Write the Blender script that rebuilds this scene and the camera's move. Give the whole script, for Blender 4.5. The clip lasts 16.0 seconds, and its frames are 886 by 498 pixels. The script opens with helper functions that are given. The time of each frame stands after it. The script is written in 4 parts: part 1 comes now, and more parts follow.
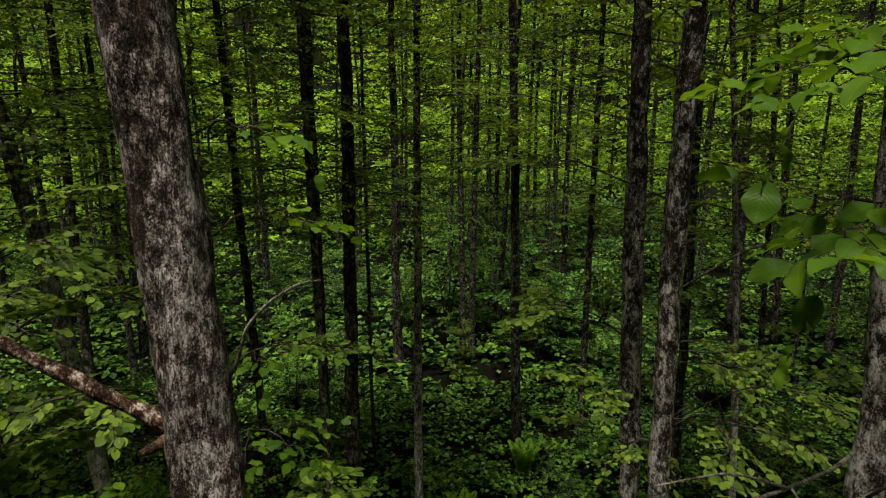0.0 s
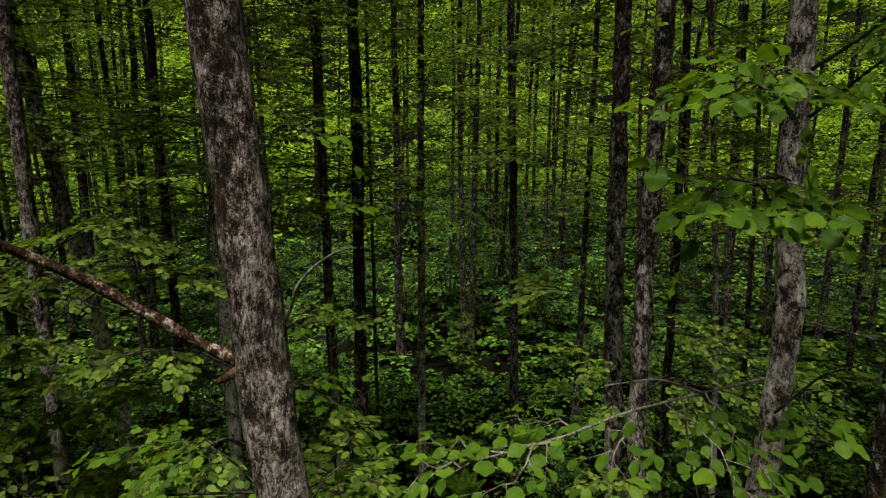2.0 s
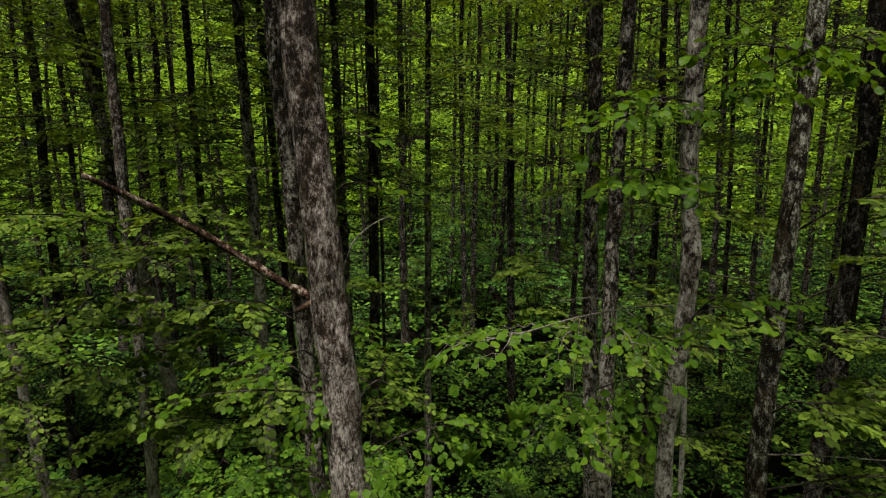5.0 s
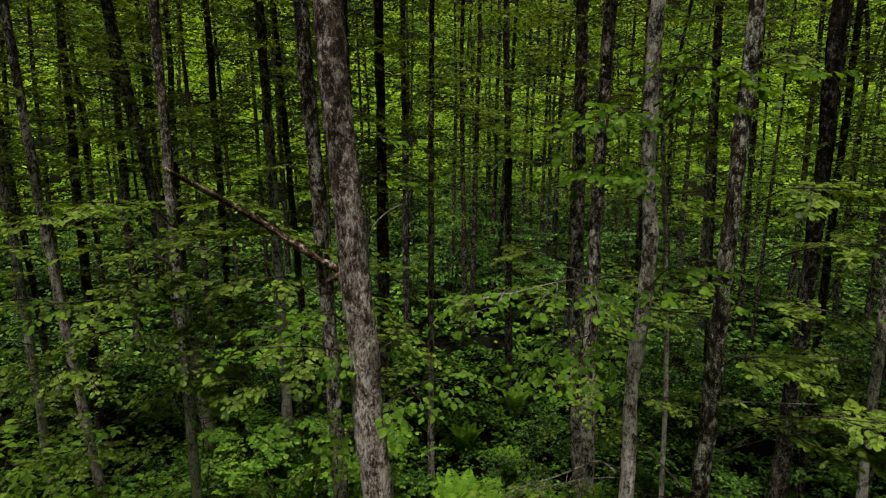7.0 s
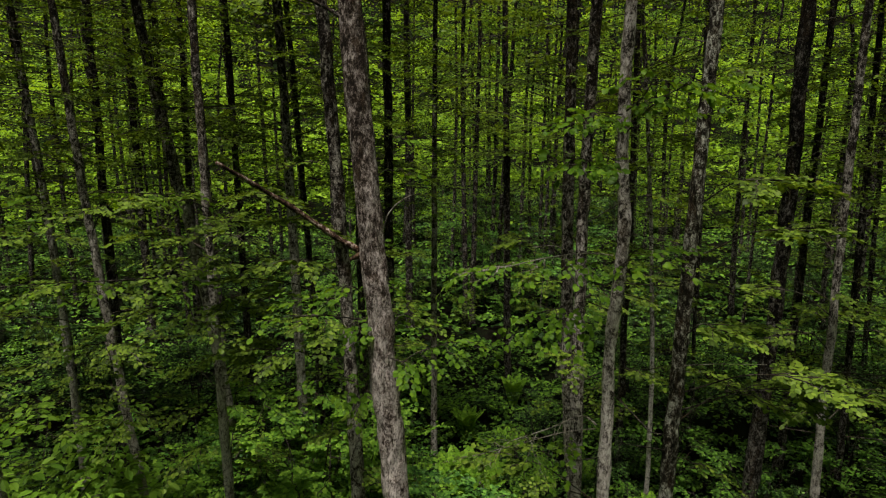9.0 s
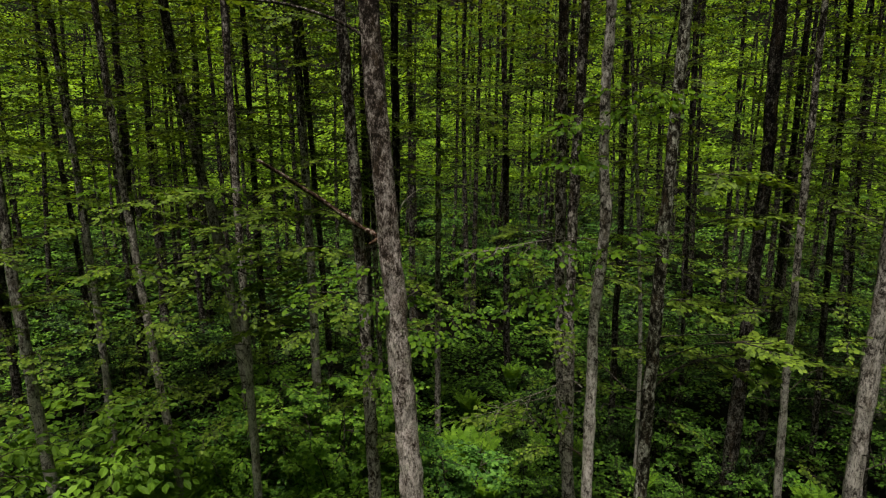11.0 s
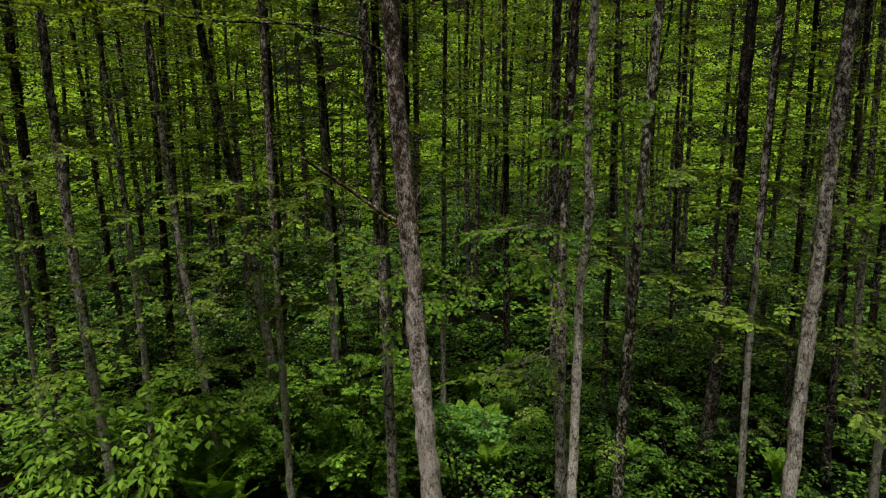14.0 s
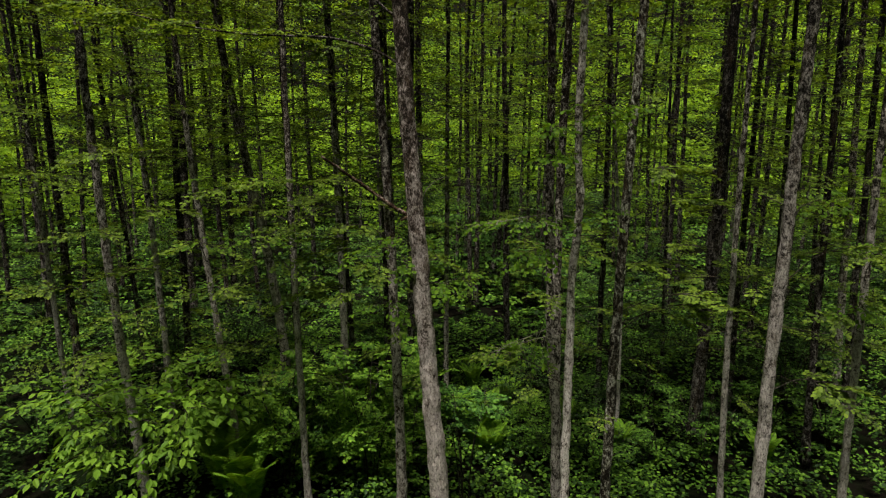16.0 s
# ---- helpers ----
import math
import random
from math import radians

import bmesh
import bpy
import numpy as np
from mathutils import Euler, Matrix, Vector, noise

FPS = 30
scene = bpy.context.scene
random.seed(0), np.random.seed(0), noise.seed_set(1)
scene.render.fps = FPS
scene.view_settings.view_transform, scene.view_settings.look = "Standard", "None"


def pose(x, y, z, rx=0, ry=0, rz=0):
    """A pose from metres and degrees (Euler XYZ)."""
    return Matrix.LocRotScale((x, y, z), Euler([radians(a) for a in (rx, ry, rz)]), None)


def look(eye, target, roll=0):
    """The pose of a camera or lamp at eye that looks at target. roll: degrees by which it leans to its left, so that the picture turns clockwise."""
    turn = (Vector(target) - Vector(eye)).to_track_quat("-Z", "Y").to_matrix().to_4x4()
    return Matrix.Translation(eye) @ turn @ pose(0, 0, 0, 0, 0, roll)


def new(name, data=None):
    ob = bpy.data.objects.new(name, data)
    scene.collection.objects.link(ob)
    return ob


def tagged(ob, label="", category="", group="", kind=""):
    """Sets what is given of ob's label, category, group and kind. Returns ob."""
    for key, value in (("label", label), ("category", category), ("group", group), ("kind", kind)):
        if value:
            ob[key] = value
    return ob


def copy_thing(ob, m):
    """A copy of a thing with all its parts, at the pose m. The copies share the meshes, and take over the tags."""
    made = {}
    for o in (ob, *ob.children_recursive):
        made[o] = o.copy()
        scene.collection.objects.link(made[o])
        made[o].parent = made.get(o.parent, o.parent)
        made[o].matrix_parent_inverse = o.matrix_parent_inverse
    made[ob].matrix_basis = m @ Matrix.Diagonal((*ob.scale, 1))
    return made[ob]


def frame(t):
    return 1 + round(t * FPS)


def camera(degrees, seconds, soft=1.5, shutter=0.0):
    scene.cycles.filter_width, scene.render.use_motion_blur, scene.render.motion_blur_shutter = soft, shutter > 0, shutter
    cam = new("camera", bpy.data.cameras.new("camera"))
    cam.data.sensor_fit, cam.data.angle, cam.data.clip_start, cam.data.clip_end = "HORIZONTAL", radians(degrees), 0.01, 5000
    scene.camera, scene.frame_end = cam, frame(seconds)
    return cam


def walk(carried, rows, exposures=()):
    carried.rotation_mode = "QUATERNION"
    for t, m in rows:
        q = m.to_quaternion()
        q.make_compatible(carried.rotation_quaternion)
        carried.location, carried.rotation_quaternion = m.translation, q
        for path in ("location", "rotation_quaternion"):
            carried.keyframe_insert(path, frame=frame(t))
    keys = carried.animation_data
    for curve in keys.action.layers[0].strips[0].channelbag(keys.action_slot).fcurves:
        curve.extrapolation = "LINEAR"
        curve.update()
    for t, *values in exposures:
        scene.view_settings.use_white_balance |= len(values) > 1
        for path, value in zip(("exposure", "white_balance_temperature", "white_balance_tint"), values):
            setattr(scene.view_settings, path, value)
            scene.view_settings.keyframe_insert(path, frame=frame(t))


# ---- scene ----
cam = camera(73.7, 16.0, soft=1.2, shutter=0.4)
METRES, EYE, TILT, LEAN, TURN = 6.4, 7.0, -10.0, 0.0, 0.0
WIDE = 1.193
EXPOSURE = 0.93
ROWS = [
    (0.0, 0.0, 0.0, 0.0, 0.0, 0.0, -0.0),
    (0.5, -0.0006, -0.0186, -0.0027, -0.0, -0.0, -0.03),
    (1.0, -0.0016, -0.042, -0.0062, -0.0, -0.01, -0.04),
    (1.5, -0.0029, -0.0671, -0.0103, 0.0, -0.02, -0.05),
    (2.0, -0.0042, -0.0943, -0.0147, 0.01, -0.02, 0.01),
    (2.5, -0.0056, -0.123, -0.0186, 0.01, -0.04, -0.07),
    (3.0, -0.0073, -0.1524, -0.0229, 0.02, -0.04, -0.05),
    (3.5, -0.0094, -0.1826, -0.0271, 0.03, -0.04, -0.03),
    (4.0, -0.0115, -0.2133, -0.0316, 0.03, -0.03, -0.04),
    (6.5, -0.016, -0.3774, -0.0545, 0.04, -0.07, -0.12),
    (7.0, -0.0183, -0.4095, -0.0596, 0.04, -0.07, -0.14),
    (7.5, -0.0196, -0.4413, -0.0647, 0.05, -0.06, -0.14),
    (8.0, -0.021, -0.4727, -0.0697, 0.04, -0.07, -0.16),
    (8.5, -0.0227, -0.5042, -0.0747, 0.05, -0.06, -0.17),
    (9.0, -0.0247, -0.5358, -0.0799, 0.04, -0.07, -0.18),
    (11.5, -0.0356, -0.7046, -0.1041, 0.06, -0.1, -0.13),
    (12.0, -0.0379, -0.7359, -0.1089, 0.07, -0.08, -0.14),
    (12.5, -0.0405, -0.7671, -0.1138, 0.09, -0.06, -0.14),
    (13.0, -0.0434, -0.7982, -0.1188, 0.1, -0.05, -0.13),
    (13.5, -0.0461, -0.8296, -0.1236, 0.11, -0.05, -0.13),
    (14.0, -0.0487, -0.8606, -0.1283, 0.11, -0.05, -0.13),
    (14.5, -0.0512, -0.8917, -0.1329, 0.12, -0.03, -0.14),
    (15.0, -0.0536, -0.923, -0.1372, 0.13, -0.03, -0.14),
    (15.5, -0.0552, -0.9544, -0.1416, 0.14, -0.04, -0.14),
    (16.0, -0.0571, -0.9874, -0.146, 0.15, -0.05, -0.14),
]
walk(cam, [(t, pose(0, 0, EYE, TILT, LEAN, TURN) @ pose(METRES * WIDE * x, METRES * y, METRES * WIDE * z, 90 + pitch, roll, yaw)) for t, x, y, z, yaw, pitch, roll in ROWS], exposures=[(0.0, EXPOSURE, 6450, 13)])


# ---- world and sun: overcast day ----
world = bpy.data.worlds.new("overcast_sky")
scene.world = world
world.use_nodes = True
wn, wl = world.node_tree.nodes, world.node_tree.links
sky = wn.new("ShaderNodeTexSky")
sky.sky_type, sky.sun_disc = "NISHITA", False
sky.sun_elevation, sky.sun_rotation = radians(73), radians(194)
grey = wn.new("ShaderNodeHueSaturation")
grey.inputs["Saturation"].default_value = 0.25
wl.new(sky.outputs[0], grey.inputs["Color"])
wl.new(grey.outputs[0], wn["Background"].inputs["Color"])
wn["Background"].inputs["Strength"].default_value = 0.016
sun = new("sun", bpy.data.lights.new("sun", "SUN"))
sun.data.energy, sun.data.angle, sun.data.color = 5.0, radians(15), (1.0, 0.95, 0.84)
sun.matrix_world = look((0, 0, 40), (3, 12, 0))


# ---- materials ----
def nodes_of(name):
    m = bpy.data.materials.new(name)
    m.use_nodes = True
    nt = m.node_tree
    return m, nt.nodes, nt.links, nt.nodes["Principled BSDF"]


def ramp(n, stops):
    r = n.new("ShaderNodeValToRGB")
    e = r.color_ramp.elements
    while len(e) < len(stops):
        e.new(0.5)
    for el, (p, c) in zip(e, stops):
        el.position, el.color = p, (*c, 1)
    return r


def noise_node(n, l, vec, scale, detail=4.0, rough=0.6):
    t = n.new("ShaderNodeTexNoise")
    t.inputs["Scale"].default_value, t.inputs["Detail"].default_value, t.inputs["Roughness"].default_value = scale, detail, rough
    if vec is not None:
        l.new(vec, t.inputs["Vector"])
    return t


def stretched(n, l, sx, sy, sz):
    co = n.new("ShaderNodeTexCoord")
    mp = n.new("ShaderNodeMapping")
    mp.inputs["Scale"].default_value = (sx, sy, sz)
    l.new(co.outputs["Object"], mp.inputs["Vector"])
    return mp.outputs[0]


def mix_rgb(n, l, fac, a, b):
    m = n.new("ShaderNodeMix")
    m.data_type = "RGBA"
    l.new(fac, m.inputs[0])
    for sock, v in ((m.inputs[6], a), (m.inputs[7], b)):
        if isinstance(v, tuple):
            sock.default_value = (*v, 1)
        else:
            l.new(v, sock)
    return m.outputs[2]


def sum_of(n, l, terms, start):
    """start plus each socket times its weight."""
    last = None
    for sock, k in terms:
        m = n.new("ShaderNodeMath")
        m.operation = "MULTIPLY_ADD"
        l.new(sock, m.inputs[0])
        m.inputs[1].default_value = k
        if last is None:
            m.inputs[2].default_value = start
        else:
            l.new(last, m.inputs[2])
        last = m.outputs[0]
    return last


def bark_material(name, dark, mid, pale, lichen_from, fine=1.0, relief=0.012, low_pale=0.0):
    """Scaly bark: specks, wavering cracks along the stem, pale lichen and brown moss in patches."""
    m, n, l, p = nodes_of(name)
    info = n.new("ShaderNodeObjectInfo")
    sc = n.new("ShaderNodeMath")
    sc.operation = "MULTIPLY"
    sc.inputs[1].default_value = 40
    l.new(info.outputs["Random"], sc.inputs[0])

    def along(z):
        off = n.new("ShaderNodeVectorMath")
        off.operation = "ADD"
        l.new(stretched(n, l, 1.0, 1.0, z), off.inputs[0])
        l.new(sc.outputs[0], off.inputs[1])
        return off.outputs[0]

    patch = noise_node(n, l, along(0.6), 8.0, 3, 0.6).outputs["Fac"]
    scale = noise_node(n, l, along(0.55), 22 * fine, 5, 0.7).outputs["Fac"]
    speck = noise_node(n, l, along(0.75), 80 * fine, 4, 0.75).outputs["Fac"]
    blot = noise_node(n, l, along(0.7), 17.0, 4, 0.65).outputs["Fac"]
    vein = noise_node(n, l, along(0.2), 20 * fine, 3, 0.6).outputs["Fac"]
    # cracks run where the stretched noise crosses its middle
    half = n.new("ShaderNodeMath")
    half.operation = "SUBTRACT"
    l.new(vein, half.inputs[0])
    half.inputs[1].default_value = 0.5
    ab = n.new("ShaderNodeMath")
    ab.operation = "ABSOLUTE"
    l.new(half.outputs[0], ab.inputs[0])
    crack = 0.12 if relief > 0.01 else 0.5
    lines = ramp(n, [(0.0, (crack, crack, crack)), (0.018, (0.8, 0.8, 0.8)), (0.05, (1, 1, 1))])
    l.new(ab.outputs[0], lines.inputs[0])
    # tone by height: paler low on the stem, darker further up
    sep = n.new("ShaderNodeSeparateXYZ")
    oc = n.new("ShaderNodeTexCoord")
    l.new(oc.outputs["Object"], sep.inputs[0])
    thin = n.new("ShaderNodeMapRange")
    for k, v in zip(range(1, 5), (2.5, 9.5, 1.3 * low_pale, -low_pale)):
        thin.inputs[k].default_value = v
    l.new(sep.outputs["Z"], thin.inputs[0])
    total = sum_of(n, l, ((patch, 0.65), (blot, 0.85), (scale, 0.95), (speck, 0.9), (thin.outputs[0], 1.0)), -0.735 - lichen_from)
    tone = ramp(n, [(0.3, tuple(c * 0.25 for c in dark)), (0.4, dark), (0.48, mid), (0.57, tuple(0.5 * a + 0.5 * b for a, b in zip(mid, pale))), (0.68, pale)])
    l.new(total, tone.inputs[0])
    moss_n = noise_node(n, l, along(0.42), 7.0, 6, 0.75)
    moss = ramp(n, [(0.53, (0, 0, 0)), (0.66, (0.65, 0.65, 0.65))])
    l.new(moss_n.outputs["Fac"], moss.inputs[0])
    rust = ramp(n, [(0.36, (0.012, 0.008, 0.005)), (0.5, (0.045, 0.028, 0.014)), (0.64, (0.12, 0.085, 0.05))])
    l.new(speck, rust.inputs[0])
    col = mix_rgb(n, l, moss.outputs[0], tone.outputs[0], rust.outputs[0])
    deep = mix_rgb(n, l, lines.outputs[0], tuple(c * 0.25 for c in dark), col)
    l.new(deep, p.inputs["Base Color"])
    p.inputs["Roughness"].default_value = 0.9
    p.inputs["Specular IOR Level"].default_value = 0.06
    b = n.new("ShaderNodeBump")
    b.inputs["Distance"].default_value = relief * 1.5
    b.inputs["Strength"].default_value = 1.0
    l.new(sum_of(n, l, ((lines.outputs[0], 0.8), (scale, 0.9), (speck, 0.35)), 0.0), b.inputs["Height"])
    l.new(b.outputs[0], p.inputs["Normal"])
    return m


def leaf_material(name, dark, mid, light, clear=0.24, by_object=False):
    """Thin green leaf: varied per leaf, light passes through it."""
    m, n, l, p = nodes_of(name)
    out = n["Material Output"]
    if by_object:
        rnd = n.new("ShaderNodeObjectInfo").outputs["Random"]
    else:
        rnd = n.new("ShaderNodeNewGeometry").outputs["Random Per Island"]
    co = n.new("ShaderNodeTexCoord")
    blot = noise_node(n, l, co.outputs["Object"], 1.1, 3)
    mixv = n.new("ShaderNodeMath")
    mixv.operation = "MULTIPLY_ADD"
    l.new(blot.outputs["Fac"], mixv.inputs[0])
    mixv.inputs[1].default_value = 0.7
    half = n.new("ShaderNodeMath")
    half.operation = "MULTIPLY_ADD"
    l.new(rnd, half.inputs[0])
    half.inputs[1].default_value, half.inputs[2].default_value = 0.75, -0.22
    l.new(half.outputs[0], mixv.inputs[2])
    r = ramp(n, [(0.15, dark), (0.5, mid), (0.9, light)])
    l.new(mixv.outputs[0], r.inputs[0])
    col = r.outputs[0]
    if by_object:
        # side veins, slanting away from the midrib
        sep = n.new("ShaderNodeSeparateXYZ")
        l.new(co.outputs["Object"], sep.inputs[0])
        ab = n.new("ShaderNodeMath")
        ab.operation = "ABSOLUTE"
        l.new(sep.outputs["X"], ab.inputs[0])
        ma = n.new("ShaderNodeMath")
        ma.operation = "MULTIPLY_ADD"
        l.new(ab.outputs[0], ma.inputs[0])
        ma.inputs[1].default_value = -0.8
        l.new(sep.outputs["Y"], ma.inputs[2])
        wv = n.new("ShaderNodeMath")
        wv.operation = "SINE"
        fr = n.new("ShaderNodeMath")
        fr.operation = "MULTIPLY"
        fr.inputs[1].default_value = 60
        l.new(ma.outputs[0], fr.inputs[0])
        l.new(fr.outputs[0], wv.inputs[0])
        rib = ramp(n, [(0.0, (1.25, 1.2, 1.15)), (0.025, (1.0, 1.0, 1.0)), (0.4, (0.88, 0.92, 0.9))])
        l.new(ab.outputs[0], rib.inputs[0])
        paler = n.new("ShaderNodeMix")
        paler.data_type, paler.blend_type = "RGBA", "MULTIPLY"
        paler.inputs[0].default_value = 1
        l.new(col, paler.inputs[6])
        l.new(rib.outputs[0], paler.inputs[7])
        col = paler.outputs[2]
        bump = n.new("ShaderNodeBump")
        bump.inputs["Strength"].default_value, bump.inputs["Distance"].default_value = 0.07, 0.002
        l.new(wv.outputs[0], bump.inputs["Height"])
        l.new(bump.outputs[0], p.inputs["Normal"])
    l.new(col, p.inputs["Base Color"])
    p.inputs["Roughness"].default_value = 0.42 if by_object else 0.5
    p.inputs["Specular IOR Level"].default_value = 0.05 if by_object else 0.09
    tr = n.new("ShaderNodeBsdfTranslucent")
    warm = n.new("ShaderNodeMix")
    warm.data_type, warm.blend_type = "RGBA", "MULTIPLY"
    warm.inputs[0].default_value = 1
    l.new(col, warm.inputs[6])
    warm.inputs[7].default_value = (1.5, 1.35, 0.5, 1)
    l.new(warm.outputs[2], tr.inputs["Color"])
    mx = n.new("ShaderNodeMixShader")
    mx.inputs[0].default_value = clear
    l.new(p.outputs[0], mx.inputs[1])
    l.new(tr.outputs[0], mx.inputs[2])
    l.new(mx.outputs[0], out.inputs["Surface"])
    return m


def soil_material():
    m, n, l, p = nodes_of("soil_and_litter")
    vec = stretched(n, l, 1, 1, 1)
    a = noise_node(n, l, vec, 0.8, 5)
    b = noise_node(n, l, vec, 35, 5, 0.7)
    # near-black tones: shade under the plants is put into the soil colour
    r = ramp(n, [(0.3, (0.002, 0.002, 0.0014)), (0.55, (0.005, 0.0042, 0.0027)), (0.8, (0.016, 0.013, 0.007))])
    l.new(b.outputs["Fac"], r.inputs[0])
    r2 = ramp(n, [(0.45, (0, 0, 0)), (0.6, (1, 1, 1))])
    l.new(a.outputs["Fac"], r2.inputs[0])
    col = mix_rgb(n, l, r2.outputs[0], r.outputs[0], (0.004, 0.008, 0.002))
    l.new(col, p.inputs["Base Color"])
    p.inputs["Roughness"].default_value = 0.95
    p.inputs["Specular IOR Level"].default_value = 0.03
    bp = n.new("ShaderNodeBump")
    bp.inputs["Distance"].default_value = 0.03
    l.new(b.outputs["Fac"], bp.inputs["Height"])
    l.new(bp.outputs[0], p.inputs["Normal"])
    return m


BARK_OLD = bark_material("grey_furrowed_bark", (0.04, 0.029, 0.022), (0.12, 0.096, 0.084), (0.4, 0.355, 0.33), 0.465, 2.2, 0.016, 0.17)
BARK = bark_material("grey_brown_bark", (0.016, 0.012, 0.009), (0.05, 0.04, 0.033), (0.36, 0.33, 0.3), 0.47, 1.9, 0.012, 0.09)
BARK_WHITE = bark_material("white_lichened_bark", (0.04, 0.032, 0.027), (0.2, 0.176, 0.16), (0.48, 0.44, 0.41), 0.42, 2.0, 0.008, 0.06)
BARK_MOSSY = bark_material("mossy_flecked_bark", (0.022, 0.018, 0.012), (0.075, 0.068, 0.05), (0.36, 0.36, 0.31), 0.5, 1.5, 0.016)
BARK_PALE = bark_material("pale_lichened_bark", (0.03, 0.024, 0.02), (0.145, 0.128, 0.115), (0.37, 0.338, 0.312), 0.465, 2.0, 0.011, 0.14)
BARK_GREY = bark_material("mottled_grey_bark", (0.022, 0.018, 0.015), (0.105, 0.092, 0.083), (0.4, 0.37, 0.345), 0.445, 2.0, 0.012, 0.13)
# dark bark, with the shade of backlit stems put into its colour too
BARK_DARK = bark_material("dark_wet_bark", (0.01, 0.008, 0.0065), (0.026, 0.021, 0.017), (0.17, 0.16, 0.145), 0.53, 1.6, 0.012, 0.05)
TWIG = bark_material("twig_bark", (0.012, 0.01, 0.008), (0.03, 0.025, 0.02), (0.1, 0.09, 0.075), 0.5, 4.0, 0.002)
PALE_TWIG = bark_material("pale_twig_bark", (0.06, 0.052, 0.042), (0.13, 0.115, 0.095), (0.26, 0.24, 0.21), 0.45, 5.0, 0.002)
DEAD = bark_material("dead_reddish_wood", (0.03, 0.016, 0.01), (0.08, 0.046, 0.03), (0.3, 0.27, 0.23), 0.53, 1.3, 0.006)
RUSTY = bark_material("rusty_torn_wood", (0.02, 0.011, 0.007), (0.06, 0.034, 0.02), (0.14, 0.095, 0.06), 0.55, 2.0, 0.008)
LEAF = leaf_material("alder_leaf", (0.026, 0.044, 0.006), (0.066, 0.11, 0.0125), (0.138, 0.205, 0.022), 0.38)
LEAF_NEAR = leaf_material("alder_leaf_veined", (0.034, 0.074, 0.006), (0.056, 0.114, 0.009), (0.09, 0.158, 0.011), 0.42, True)
LEAF_SHRUB = leaf_material("shrub_leaf", (0.0103, 0.027, 0.0043), (0.0486, 0.1152, 0.0135), (0.132, 0.2552, 0.0299), 0.16)
LEAF_HERB = leaf_material("herb_leaf", (0.0054, 0.0158, 0.0032), (0.0334, 0.0827, 0.0092), (0.126, 0.2394, 0.0235), 0.12)
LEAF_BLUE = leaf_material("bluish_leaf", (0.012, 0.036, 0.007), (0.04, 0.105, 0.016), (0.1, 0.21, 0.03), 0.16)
# shrub leaf darkened: shade of the deep wood put into the colour
LEAF_SHADED = leaf_material("dark_understory_leaf", (0.005, 0.015, 0.0036), (0.02, 0.05, 0.0105), (0.1, 0.19, 0.032), 0.1)
LEAF_BRIGHT = leaf_material("bright_leaf", (0.034, 0.086, 0.009), (0.092, 0.196, 0.018), (0.175, 0.305, 0.03), 0.28)
LEAF_SAPLING = leaf_material("pale_sapling_leaf", (0.05, 0.108, 0.009), (0.096, 0.184, 0.016), (0.15, 0.258, 0.025), 0.3)
LEAF_MID = leaf_material("shaded_alder_leaf", (0.024, 0.05, 0.007), (0.0657, 0.1378, 0.0148), (0.1375, 0.2475, 0.0264), 0.4)
# brighter and yellower than the near leaf: sunlight put into the colour
LEAF_FAR_LIT = leaf_material("far_leaf", (0.0948, 0.17, 0.0103), (0.168, 0.294, 0.0179), (0.265, 0.424, 0.0286), 0.45)
FERN = leaf_material("fern_frond", (0.075, 0.16, 0.013), (0.135, 0.265, 0.021), (0.19, 0.33, 0.028), 0.3)
SOIL = soil_material()


# ---- mesh helpers ----
def mesh_object(name, verts, faces, mats, parent=None, mat_index=None, smooth=False):
    me = bpy.data.meshes.new(name)
    me.from_pydata(verts, [], faces)
    for m in mats:
        me.materials.append(m)
    if mat_index is not None:
        me.polygons.foreach_set("material_index", mat_index)
    if smooth:
        me.polygons.foreach_set("use_smooth", [True] * len(me.polygons))
    me.update()
    ob = new(name, me)
    ob.parent = parent
    return ob


def thing(name, at, label, category, group="", kind=""):
    e = new(name)
    e.location = at
    e.empty_display_size = 0.2
    return tagged(e, label, category, group, kind)


def tube(points, radii, sides=8, rough=0.0, seed=0.0, closed=True):
    """Rings along a bent line; rough: uneven radius."""
    pts = [Vector(p) for p in points]
    verts, faces = [], []
    for i, (p, r) in enumerate(zip(pts, radii)):
        d = (pts[min(i + 1, len(pts) - 1)] - pts[max(i - 1, 0)]).normalized()
        u = d.cross(Vector((0.31, 0.95, 0.05))).normalized()
        v = d.cross(u)
        for k in range(sides):
            a = 2 * math.pi * k / sides
            w = u * math.cos(a) + v * math.sin(a)
            rr = r
            if rough:
                q = p + w * r
                rr += r * rough * (noise.noise(Vector((q.x * 9 + seed, q.y * 9, q.z * 3.2))) + 0.5 * noise.noise(Vector((q.x * 30 + seed, q.y * 30, q.z * 11))))
            verts.append(p + w * rr)
    for i in range(len(pts) - 1):
        for k in range(sides):
            a, b = i * sides + k, i * sides + (k + 1) % sides
            faces.append((a, b, b + sides, a + sides))
    if closed:
        faces.append(tuple(range(sides))[::-1])
        faces.append(tuple(range(len(verts) - sides, len(verts))))
    return verts, faces


def bent(points, n):
    """A smooth line of n points through a few."""
    P = np.array(points, float)
    s = np.concatenate([[0], np.cumsum(np.linalg.norm(np.diff(P, axis=0), axis=1))])
    t = np.linspace(0, s[-1], n)
    out = np.stack([np.interp(t, s, P[:, k]) for k in range(3)], 1)
    for _ in range(2):
        out[1:-1] = 0.25 * out[:-2] + 0.5 * out[1:-1] + 0.25 * out[2:]
    return out


